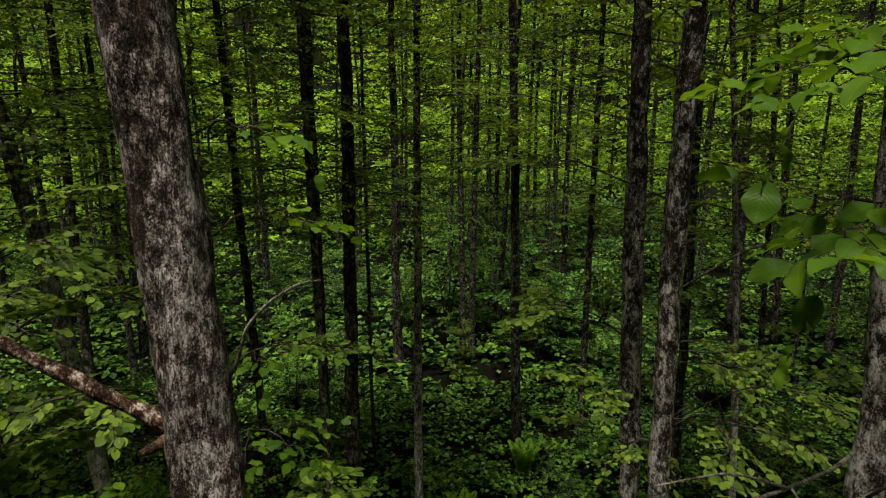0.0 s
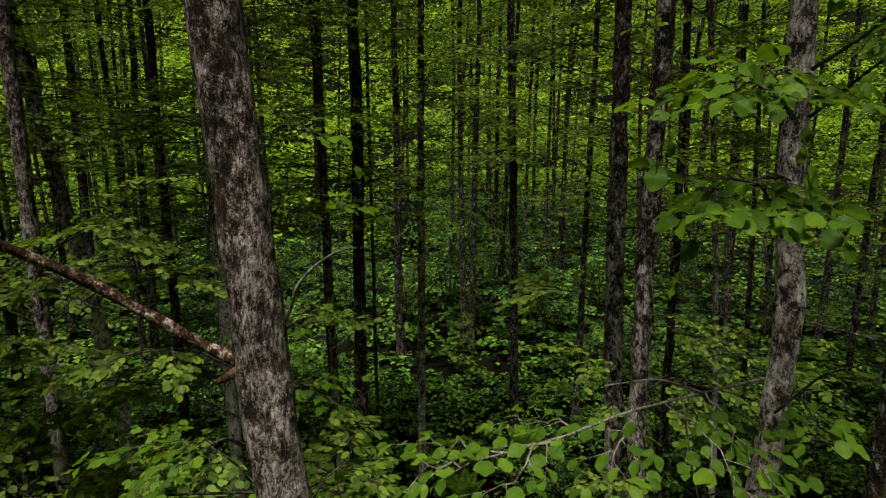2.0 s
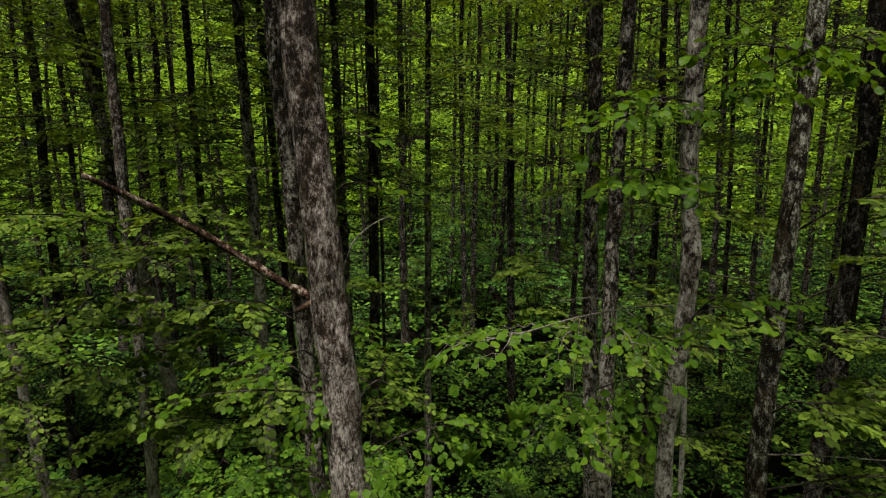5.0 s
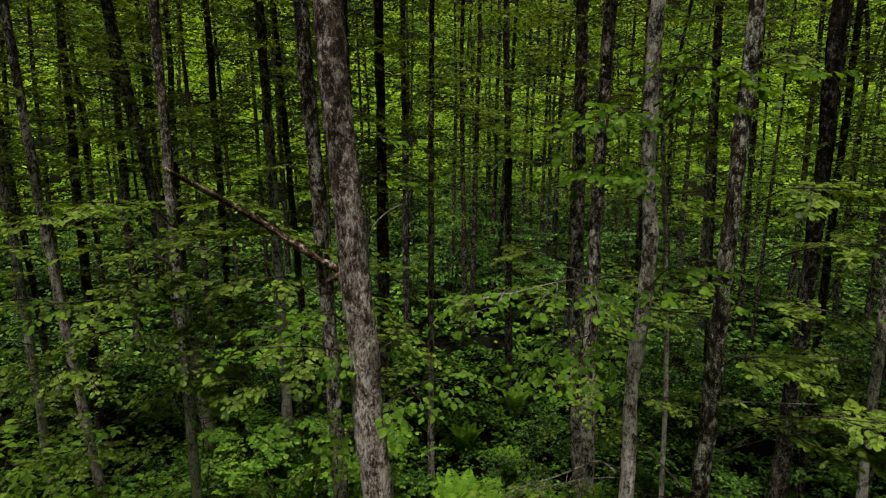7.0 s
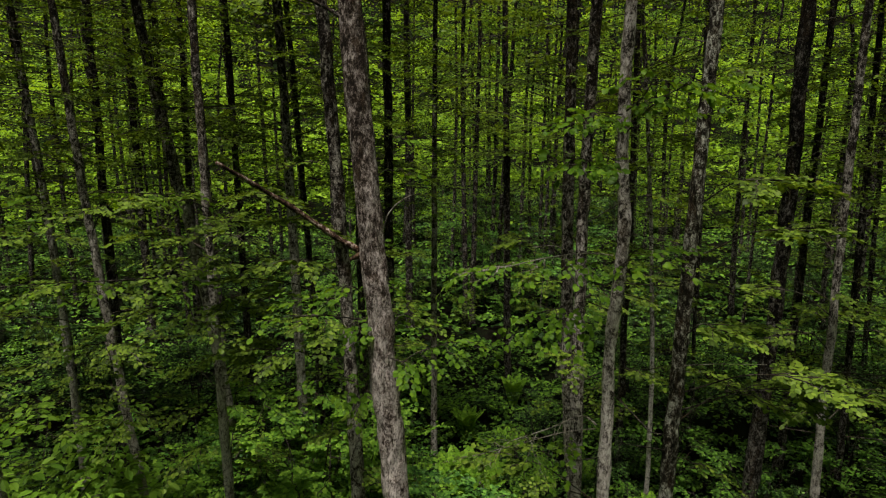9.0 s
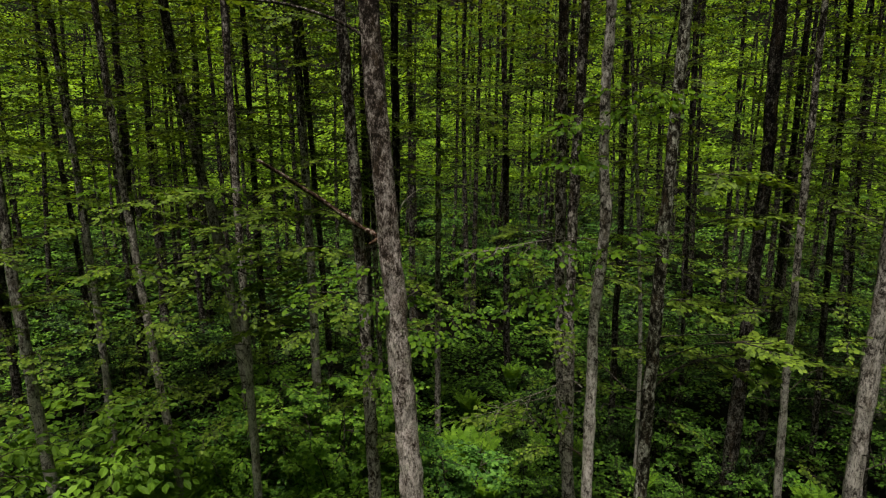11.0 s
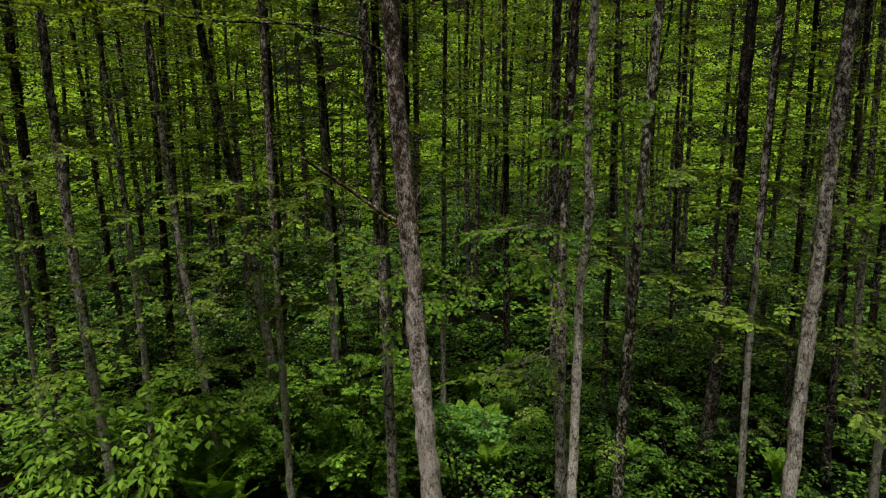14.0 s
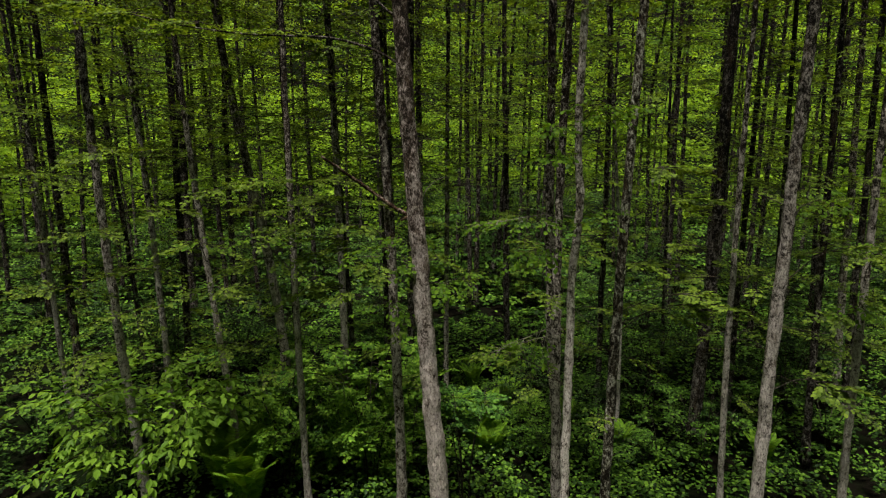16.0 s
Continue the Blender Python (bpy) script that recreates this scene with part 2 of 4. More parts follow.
# leaf outlines: x across, y along, z up; unit length
def leaf_shape(rows, width, fold, curl):
    """Rows of side points between base and tip, either side of the midrib."""
    v, f = [(0, 0, 0)], []
    for i in range(1, rows):
        y = i / rows
        w = width * (math.sin(math.pi * y ** 0.95) ** 0.72)
        z = -curl * y * y
        v += [(-w, y, z + fold * w), (0, y, z), (w, y, z + fold * w)]
    v.append((0, 1, -curl))
    f += [(0, 2, 1), (0, 3, 2)]
    for i in range(rows - 2):
        a = 1 + 3 * i
        f += [(a, a + 1, a + 4, a + 3), (a + 1, a + 2, a + 5, a + 4)]
    a, t = 1 + 3 * (rows - 2), len(v) - 1
    f += [(a, a + 1, t), (a + 1, a + 2, t)]
    return np.array(v, float), f


MID_LEAF = (np.array([(0, 0, 0), (-0.4, 0.3, 0.07), (-0.37, 0.72, 0.05), (0, 1, -0.08), (0.37, 0.72, 0.05), (0.4, 0.3, 0.07)]), [(0, 3, 2, 1), (0, 5, 4, 3)])
ROUND_LEAF = leaf_shape(5, 0.38, 0.14, 0.1)
ROUND_LEAF = (ROUND_LEAF[0], [q for f in ROUND_LEAF[1] for q in ([f] if len(f) == 3 else [f[:3], (f[0], f[2], f[3])])])
LONG_LEAF = (np.array([(0, 0, 0), (-0.25, 0.3, 0.05), (-0.24, 0.65, 0.03), (0, 1, -0.12), (0.24, 0.65, 0.03), (0.25, 0.3, 0.05)]), [(0, 3, 2, 1), (0, 5, 4, 3)])
FAR_LEAF = (np.array([(0, 0, 0), (-0.46, 0.52, 0.1), (0, 1, -0.05), (0.46, 0.52, 0.1)]), [(0, 3, 2, 1)])


def unit(a):
    return a / np.maximum(np.linalg.norm(a, axis=-1, keepdims=True), 1e-9)


class Foliage:
    """Gathers leaves (place, way, normal, size) and twigs, and joins them into one mesh."""

    def __init__(self):
        self.p, self.d, self.n, self.s, self.twigs = [], [], [], [], []

    def add(self, p, d, n, s):
        self.p.append(p), self.d.append(d), self.n.append(n), self.s.append(s)

    def put(self, tpl, m, scale=1.0, leaf=1.0, twigs=True, thin=0.0):
        p, d, n, s, tw = tpl
        r = np.array(m.to_3x3())
        o = np.array(m.translation)
        self.add(p * scale @ r.T + o, d @ r.T, n @ r.T, s * leaf)
        if twigs:
            for a, b, ra, rb in tw:
                if ra < thin:
                    continue
                self.twigs.append((r @ (a * scale) + o, r @ (b * scale) + o, ra, rb))

    def stick(self, a, b, ra, rb):
        self.twigs.append((np.array(a, float), np.array(b, float), ra, rb))

    def count(self):
        return sum(len(a) for a in self.p)

    def build(self, name, parent, shape, leafmat, twigmat=None, origin=(0, 0, 0), label=""):
        tv, tf = shape
        p, d, n, s = (np.concatenate(a) for a in (self.p, self.d, self.n, self.s))
        d = unit(d)
        x = unit(np.cross(d, n))
        z = np.cross(x, d)
        k = len(tv)
        verts = (p[:, None] + s[:, None, None] * (tv[None, :, :1] * x[:, None] + tv[None, :, 1:2] * d[:, None] + tv[None, :, 2:] * z[:, None])).reshape(-1, 3)
        faces = []
        base = np.arange(len(p)) * k
        loops = [np.array(f) for f in tf]
        side = len(loops[0])
        fa = np.concatenate([base[:, None] + lf[None] for lf in loops])
        mats = [leafmat]
        idx = np.zeros(len(fa), int)
        if self.twigs and twigmat:
            a = np.array([t[0] for t in self.twigs])
            b = np.array([t[1] for t in self.twigs])
            ra = np.array([t[2] for t in self.twigs])[:, None]
            rb = np.array([t[3] for t in self.twigs])[:, None]
            w = unit(b - a)
            u = unit(np.cross(w, np.array([[0.3, 0.2, 0.93]])))
            v = np.cross(w, u)
            ring = [(math.cos(q), math.sin(q)) for q in (0, 2.0944, 4.1888)]
            tvs = np.concatenate([np.stack([a + ra * (c * u + s_ * v) for c, s_ in ring], 1), np.stack([b + rb * (c * u + s_ * v) for c, s_ in ring], 1)], 1).reshape(-1, 3)
            tb = len(verts) + np.arange(len(a)) * 6
            q4 = np.concatenate([tb[:, None] + np.array(f)[None] for f in ((0, 1, 4, 3), (1, 2, 5, 4), (2, 0, 3, 5))])
            verts = np.concatenate([verts, tvs])
            faces = [fa, q4]
            mats.append(twigmat)
            idx = np.concatenate([idx, np.ones(len(q4), int)])
        else:
            faces = [fa]
        me = bpy.data.meshes.new(name)
        me.vertices.add(len(verts))
        me.vertices.foreach_set("co", (verts - np.array(origin)).astype(np.float32).ravel())
        sizes = np.concatenate([np.full(len(f), f.shape[1]) for f in faces])
        me.loops.add(int(sizes.sum()))
        me.polygons.add(len(sizes))
        me.polygons.foreach_set("loop_start", np.concatenate([[0], np.cumsum(sizes)[:-1]]).astype(np.int32))
        me.loops.foreach_set("vertex_index", np.concatenate([f.ravel() for f in faces]).astype(np.int32))
        for m in mats:
            me.materials.append(m)
        me.polygons.foreach_set("material_index", idx.astype(np.int32))
        me.polygons.foreach_set("use_smooth", np.full(len(sizes), shape is ROUND_LEAF))
        me.update(calc_edges=True)
        ob = new(name, me)
        ob.parent = parent
        return tagged(ob, label)


rng = np.random.default_rng(7)


def spray_template(length, leaf, gap=0.055, spread=0.42, step=0.085, droop=0.6, tilt=0.45):
    """A flat leafy branch end along +y: side shoots to both sides, leaves along each."""
    P, D, N, S, T = [], [], [], [], []
    nodes = [np.array((0.0, 0.0, 0.0))]
    k = 7
    for i in range(1, k + 1):
        s = i / k
        nodes.append(np.array((rng.normal(0, 0.025) * length, s * length, -0.16 * s * s * length + rng.normal(0, 0.015))))
    for i in range(k):
        T.append((nodes[i], nodes[i + 1], 0.007 * (1 - i / k) + 0.002, 0.007 * (1 - (i + 1) / k) + 0.0015))

    def shoot(a, way, ln, r):
        b = a + way * ln
        T.append((a, b, r, 0.001))
        m = max(2, int(ln / gap))
        side = 1 if rng.random() < 0.5 else -1
        for j in range(m + 1):
            q = a + way * ln * min(1, (j + 0.6) / m)
            side = -side
            ang = side * rng.uniform(0.5, 1.1) if j < m else rng.normal(0, 0.2)
            c, s_ = math.cos(ang), math.sin(ang)
            d = np.array((way[0] * c - way[1] * s_, way[0] * s_ + way[1] * c, way[2] - rng.uniform(-0.15, 1.0) * droop))
            P.append(q), D.append(d), N.append(np.array((rng.normal(0, tilt), rng.normal(0, tilt), 1.0)))
            S.append(leaf * rng.uniform(0.65, 1.2))

    side = 1
    for s in np.arange(0.12, 0.98, step / length ** 0.5):
        a = np.array([np.interp(s * k, range(k + 1), [q[c] for q in nodes]) for c in range(3)])
        side = -side
        ang = side * rng.uniform(0.6, 1.05)
        way = unit(np.array((math.sin(ang), math.cos(ang), rng.normal(-0.05, 0.16))))
        shoot(a, way, length * spread * (1.05 - s) * rng.uniform(0.6, 1.1) + 0.07, 0.003)
    shoot(nodes[-1], unit(nodes[-1] - nodes[-2]), 0.15, 0.002)
    return np.array(P), np.array(D), np.array(N), np.array(S), T


SPRAYS = [spray_template(l, 0.06, 0.038, 0.42, 0.075, 0.42, 0.3) for l in (0.8, 0.9, 1.0, 1.1, 1.2, 1.35)]
SMALL_SPRAYS = [spray_template(l, 0.055, 0.042, 0.42, 0.075, 0.42, 0.32) for l in (0.5, 0.6, 0.7, 0.85)]
MID_SPRAYS = [spray_template(l, 0.08, 0.064, 0.42, 0.085, 0.45, 0.33) for l in (0.8, 1.0, 1.2, 1.35)]
LONG_SPRAYS = [spray_template(l, 0.115, 0.075, 0.36, 0.1, 0.9, 0.25) for l in (0.8, 1.0, 1.2)]
FAR_SPRAYS = [spray_template(l, 0.105, 0.1, 0.42, 0.1) for l in (1.0, 1.3, 1.6)]
HIGH_SPRAYS = [spray_template(l, 0.2, 0.16, 0.42, 0.14) for l in (1.2, 1.5, 1.8)]


def any_of(a):
    return a[int(rng.integers(len(a)))]


def towards(at, az, pitch, roll=0.0):
    """Pose whose +y points along the azimuth (degrees from +y to +x), raised by pitch."""
    return pose(*at, 0, 0, -az) @ pose(0, 0, 0, pitch, roll, 0)


# ---- ground ----
def build_ground():
    n = 90
    xs = np.concatenate([[-400, -150, -70], np.linspace(-40, 40, n), [70, 150, 400]])
    ys = np.concatenate([[-400, -100, -40], np.linspace(-15, 75, n), [85, 96, 107, 118, 200, 400]])
    v, f = [], []
    for y in ys:
        for x in xs:
            z = 0.16 * noise.noise(Vector((x * 0.25, y * 0.25, 0))) + 0.05 * noise.noise(Vector((x * 1.3, y * 1.3, 4)))
            z += 0.75 * max(0, min(y, 118) - 56)
            v.append((x, y, z - 0.05))
    w = len(xs)
    for j in range(len(ys) - 1):
        for i in range(w - 1):
            a = j * w + i
            f.append((a, a + 1, a + w + 1, a + w))
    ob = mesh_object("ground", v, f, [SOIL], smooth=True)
    tagged(ob, "dark forest soil with leaf litter, undergrowth shade put into its colour", "ground", kind="structure")


build_ground()


# ---- trees ----
class Tree:
    """A tall slender stem through x at heights 0, 4, 8 and 12 m, with its limbs."""

    def __init__(self, y, x0, x4, x8, x12, dia, height, bark, label, sides=12, step=0.35, rough=0.1, kink=0.0):
        self.y, self.dia, self.height, self.bark = y, dia, height, bark
        self.kink = kink
        self.base = Vector((x0, y, -0.08))
        self.xs = (x0, x4, x8, x12)
        self.root = thing("alder_tree", self.base, label, "tree", "trees of the wood")
        self.phase = float(rng.uniform(0, 50))
        zs = np.arange(0, height + step, step)
        pts, rad = [], []
        for z in zs:
            pts.append(self.at(z) - self.base)
            rad.append(self.radius(z))
        v, f = tube(pts, rad, sides, rough, self.phase)
        self.trunk = mesh_object("trunk", v, f, [bark], self.root, smooth=True)
        self.leaves = Foliage()

    def at(self, z):
        q = (0, 4, 8, 12)
        c = np.polyfit(q, self.xs, 3)
        z2 = min(z, 12)
        x = np.polyval(c, z2) + (z - z2) * (self.xs[3] - self.xs[2]) / 4
        w = (0.1 if self.y < 7 else 0.3) * self.dia
        x += self.kink * math.exp(-((z - 6.25) / 0.6) ** 2)
        x += 0.1 * self.dia * noise.noise(Vector((z * 1.7, self.phase, 5)))
        return Vector((x + w * noise.noise(Vector((z * 0.45, self.phase, 0))) * 0.6, self.y + w * noise.noise(Vector((z * 0.45, 0, self.phase))), z - 0.08))

    def radius(self, z):
        r = self.dia / 2 * (1.1 - 0.035 * z if z < 14 else 0.61 - 0.05 * (z - 14))
        return max(0.012, r + self.dia * 0.35 * math.exp(-z * 3.0))

    def limb(self, points, r0, r1, mat, sides=6, label="", name="branch", rough=0.12):
        p = bent([Vector(q) - self.base for q in points], max(6, len(points) * 4))
        v, f = tube(p, np.linspace(r0, r1, len(p)), sides, rough, self.phase)
        return tagged(mesh_object(name, v, f, [mat], self.root, smooth=True), label)

    def reach(self, x, y, z, sprays=3, size=1.0, rise=0.35, leaf=1.0, kinds=None, show=True):
        """A side branch from the stem out to a place, with leafy ends round it."""
        end = Vector((x, y, z))
        z0 = max(0.6, z - rise * (end.xy - self.at(z).xy).length)
        a = self.at(z0)
        mid = a.lerp(end, 0.55) + Vector((0, 0, 0.12))
        out = end - a
        az = math.degrees(math.atan2(out.x, out.y))
        if show:
            self.limb([a, mid, end], 0.009, 0.004, TWIG, 5)
        else:
            self.leaves.stick(a, mid, 0.012, 0.008), self.leaves.stick(mid, end, 0.008, 0.005)
        for i in range(sprays):
            s = 1 - 0.5 * i / max(1, sprays)
            q = a.lerp(mid, s * 2) if s < 0.5 else mid.lerp(end, s * 2 - 1)
            turn = rng.uniform(-35, 35) if i == 0 else rng.uniform(30, 85) * (1 if i % 2 else -1)
            self.leaves.put(any_of(kinds or SPRAYS), towards(q, az + turn, rng.uniform(-12, 14), rng.uniform(-15, 15)), size * rng.uniform(0.8, 1.1), leaf)

    def crown(self, low, high, count, keep=None, kinds=None, leaf=1.0, size=1.0, twigs=True):
        """Leafy side branches at random heights."""
        for _ in range(count):
            z = rng.uniform(low, high)
            az = rng.uniform(0, 360)
            a = self.at(z)
            ln = rng.uniform(0.15, 1.3)
            way = Vector((math.sin(radians(az)), math.cos(radians(az)), rng.uniform(-0.05, 0.4)))
            q = a + way * ln
            c = q + way * 0.5
            if keep and not keep(c):
                continue
            if twigs:
                self.leaves.stick(a, q, 0.01, 0.006)
            self.leaves.put(any_of(kinds or SPRAYS), towards(q, az + rng.uniform(-25, 25), rng.uniform(-10, 16), rng.uniform(-18, 18)), size * rng.uniform(0.75, 1.15), leaf, twigs, 0.0 if self.y < 6 else 0.006)

    def shoots(self, count, kinds):
        """Short leafy shoots straight from the stem, most on its open side."""
        low = 5.6 if abs(self.base.x) < 3 and self.y > 5 else 2.5
        for _ in range(count):
            a = self.at(rng.uniform(low, 10.5))
            az = 180 + rng.uniform(-95, 95)
            q = a + Vector((math.sin(radians(az)), math.cos(radians(az)), 0.2)) * rng.uniform(0.08, 0.4)
            self.leaves.stick(a, q, 0.006, 0.004)
            self.leaves.put(any_of(kinds), towards(q, az + rng.uniform(-50, 50), rng.uniform(-14, 12), rng.uniform(-18, 18)), rng.uniform(0.45, 0.8) * (1 if kinds is SMALL_SPRAYS else 0.6), 1.0, True, 0.0 if self.y < 6 else 0.006)

    def finish(self, shape=MID_LEAF, leafmat=None):
        if self.leaves.count():
            tagged(self.leaves.build("crown", self.root, shape, leafmat or LEAF, TWIG, self.base, "small rounded bright green leaves"), kind="stuff")
        return self


def open_air(c):
    """Leaves keep clear of the lane before the camera."""
    return c.y > 4.6 or c.z > 10.2 + 0.2 * max(0, c.y)


NEAR = {}


def grow_tree(y, x0, x4, x8, x12, dia):
    pale = 1.1 < y < 1.5 or (y < 6.8 and -4.5 < x0 < -2.9) or (3.0 < y < 3.35 and x0 > 4) or 1.8 < y < 1.9
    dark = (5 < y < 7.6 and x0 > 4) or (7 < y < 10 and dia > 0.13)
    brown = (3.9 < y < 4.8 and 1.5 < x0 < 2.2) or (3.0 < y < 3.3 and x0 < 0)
    # stems further back get darker bark: their backlit shade is in the colour
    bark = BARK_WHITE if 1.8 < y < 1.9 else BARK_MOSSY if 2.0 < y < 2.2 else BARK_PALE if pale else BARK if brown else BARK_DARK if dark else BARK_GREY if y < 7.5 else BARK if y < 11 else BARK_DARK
    label = "tall slender alder with dark mossy bark flecked with pale lichen" if 2.0 < y < 2.2 else "tall slender alder with pale lichened grey bark" if pale else "tall dark-barked alder among green undergrowth" if dark else "tall slender alder with grey-brown mottled bark"
    near = y < 5
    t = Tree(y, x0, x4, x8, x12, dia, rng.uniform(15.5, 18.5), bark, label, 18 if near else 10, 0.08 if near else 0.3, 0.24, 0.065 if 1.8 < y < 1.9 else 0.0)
    NEAR[round(y, 2), x0] = t
    kinds = SPRAYS if y < 9 else MID_SPRAYS
    t.crown(1.8, 6.0, 4 if x0 < -3.2 else 9 if x0 > 6 else 2, open_air, kinds)
    t.crown(5.0 if y < 4 else 6.0, 12.0, (26 if y < 5 else 42 if y < 11 else 22) + (7 if x0 < -3 else -8 if x0 > 4 else 0), open_air, kinds)
    t.shoots(4 if y < 3 else 18 if x0 < -3 and y < 13 else 13 if y < 13 else 6, SMALL_SPRAYS if y < 9 else kinds)
    for _ in range(9 if y < 14 else 0):
        a = t.at(rng.uniform(3.5, 11))
        az = rng.uniform(0, 2 * math.pi)
        b = a + Vector((math.cos(az), math.sin(az), rng.uniform(-0.2, 0.5))) * rng.uniform(0.25, 0.7)
        c = b + Vector((math.cos(az + 0.5), math.sin(az + 0.5), rng.uniform(-0.5, 0.6))) * rng.uniform(0.1, 0.35)
        t.leaves.stick(a, b, 0.008, 0.005), t.leaves.stick(b, c, 0.005, 0.003)
    # top sprays mostly above the view; counts set per side to shade what is below
    t.crown(11.5, t.height, 6 if y < 5 and 1.5 < x0 < 6 else 14 if y < 5 and -6.5 < x0 < -2.5 else 2 if y < 5 and abs(x0) < 6 else 15, open_air, kinds=HIGH_SPRAYS, twigs=False, size=1.2)
    return t


grow_tree(7.63, -1.28, -1.24, -1.22, -1.22, 0.19)
grow_tree(3.21, -1.17, -1.27, -1.47, -1.77, 0.17)
grow_tree(6.46, -2.68, -2.72, -2.81, -2.96, 0.17)
grow_tree(9.25, -2.91, -3.11, -3.31, -3.52, 0.14)
grow_tree(3.72, -2.98, -3.06, -3.10, -3.15, 0.12)
grow_tree(6.71, -4.2, -4.33, -5.03, -5.3, 0.21)
grow_tree(4.53, -4.36, -4.85, -5.17, -5.34, 0.12)
grow_tree(3.92, -6.10, -6.39, -6.54, -6.53, 0.16)
grow_tree(11.19, -9.78, -10.05, -10.31, -10.58, 0.15)
grow_tree(6.56, -6.84, -6.88, -7.09, -7.42, 0.14)
grow_tree(9.20, -7.51, -7.49, -7.47, -7.45, 0.19)
grow_tree(16.78, -10.60, -10.60, -10.59, -10.59, 0.28)
grow_tree(20.59, -13.85, -13.97, -14.09, -14.21, 0.23)
grow_tree(9.00, -10.46, -10.53, -10.60, -10.66, 0.2)
grow_tree(6.61, -9.21, -9.36, -9.50, -9.64, 0.12)
grow_tree(24.65, -9.86, -9.98, -10.10, -10.22, 0.18)
grow_tree(16.52, -9.05, -9.24, -9.42, -9.61, 0.19)
grow_tree(17.03, -9.02, -8.99, -8.95, -8.91, 0.24)
grow_tree(15.25, -7.43, -7.55, -7.67, -7.79, 0.15)
grow_tree(23.38, -7.10, -7.17, -7.24, -7.32, 0.24)
grow_tree(8.74, -4.38, -4.42, -4.46, -4.51, 0.15)
grow_tree(24.14, -13.89, -14.01, -14.13, -14.25, 0.14)
grow_tree(7.68, -1.54, -1.65, -1.76, -1.87, 0.11)
grow_tree(9.71, -2.04, -2.08, -2.12, -2.15, 0.17)
grow_tree(11.94, -1.52, -1.54, -1.57, -1.59, 0.08)
grow_tree(18.04, -1.43, -1.46, -1.48, -1.51, 0.26)
grow_tree(8.64, -0.38, -0.38, -0.37, -0.36, 0.13)
grow_tree(1.84, 1.425, 1.385, 1.4, 1.44, 0.125)
grow_tree(2.09, 2.09, 2.12, 2.24, 2.42, 0.15)
grow_tree(1.23, 4.01, 3.99, 4.07, 4.24, 0.17)
grow_tree(3.11, 4.48, 4.33, 4.29, 4.33, 0.1)
grow_tree(5.80, 5.05, 5.18, 5.24, 5.23, 0.25)
grow_tree(3.26, 6.71, 6.62, 6.58, 6.57, 0.13)
grow_tree(4.68, 2.05, 1.62, 1.50, 1.40, 0.18)
grow_tree(4.02, 1.76, 1.61, 1.62, 1.78, 0.165)
grow_tree(6.86, 3.70, 3.60, 3.24, 2.79, 0.08)
grow_tree(8.64, 3.69, 3.68, 3.63, 3.52, 0.14)
grow_tree(13.21, 3.26, 3.31, 3.36, 3.42, 0.15)
grow_tree(21.85, 4.41, 4.48, 4.55, 4.62, 0.15)
grow_tree(29.48, 5.50, 5.59, 5.68, 5.77, 0.17)
grow_tree(31.26, 4.37, 4.44, 4.51, 4.59, 0.22)
grow_tree(11.95, 1.63, 1.51, 1.39, 1.27, 0.19)
grow_tree(24.90, 2.20, 2.24, 2.28, 2.31, 0.22)
grow_tree(34.56, 2.53, 2.57, 2.61, 2.65, 0.16)
grow_tree(18.55, 0.92, 0.97, 1.03, 1.08, 0.2)
grow_tree(11.08, 6.34, 6.20, 6.05, 5.90, 0.1)
grow_tree(16.27, 8.42, 8.33, 8.24, 8.15, 0.2)
grow_tree(8.09, 6.93, 6.97, 7.00, 7.03, 0.15)
grow_tree(14.23, 10.64, 10.71, 10.79, 10.86, 0.16)
grow_tree(6.71, 7.25, 7.13, 7.00, 6.88, 0.12)
grow_tree(5.75, 7.59, 7.48, 7.37, 7.27, 0.15)
grow_tree(11.80, 11.30, 11.11, 10.93, 10.74, 0.13)
grow_tree(10.12, 11.12, 10.95, 10.78, 10.61, 0.2)
grow_tree(17.03, 10.57, 10.69, 10.81, 10.93, 0.11)
grow_tree(7.98, 9.90, 9.81, 9.72, 9.63, 0.17)

# ---- leaves close to the camera, one by one ----
NEAR_LEAVES = []
for k, (w, fold, curl) in enumerate(((0.36, 0.16, 0.1), (0.33, 0.25, 0.2), (0.39, 0.08, 0.06), (0.31, 0.3, 0.28))):
    lv, lf = leaf_shape(9, w, fold, curl)
    wave = rng.uniform(0, 6, 2)
    for q in lv:
        q[2] += abs(q[0]) * 0.16 * math.sin(q[1] * 11 + wave[0 if q[0] < 0 else 1])
        q[0] *= 1 + 0.05 * math.sin(q[1] * 17 + wave[0])
    lm = bpy.data.meshes.new("leaf")
    lm.from_pydata([tuple(q) for q in lv], [], lf)
    lm.materials.append(LEAF_NEAR)
    lm.polygons.foreach_set("use_smooth", [True] * len(lm.polygons))
    NEAR_LEAVES.append(lm)


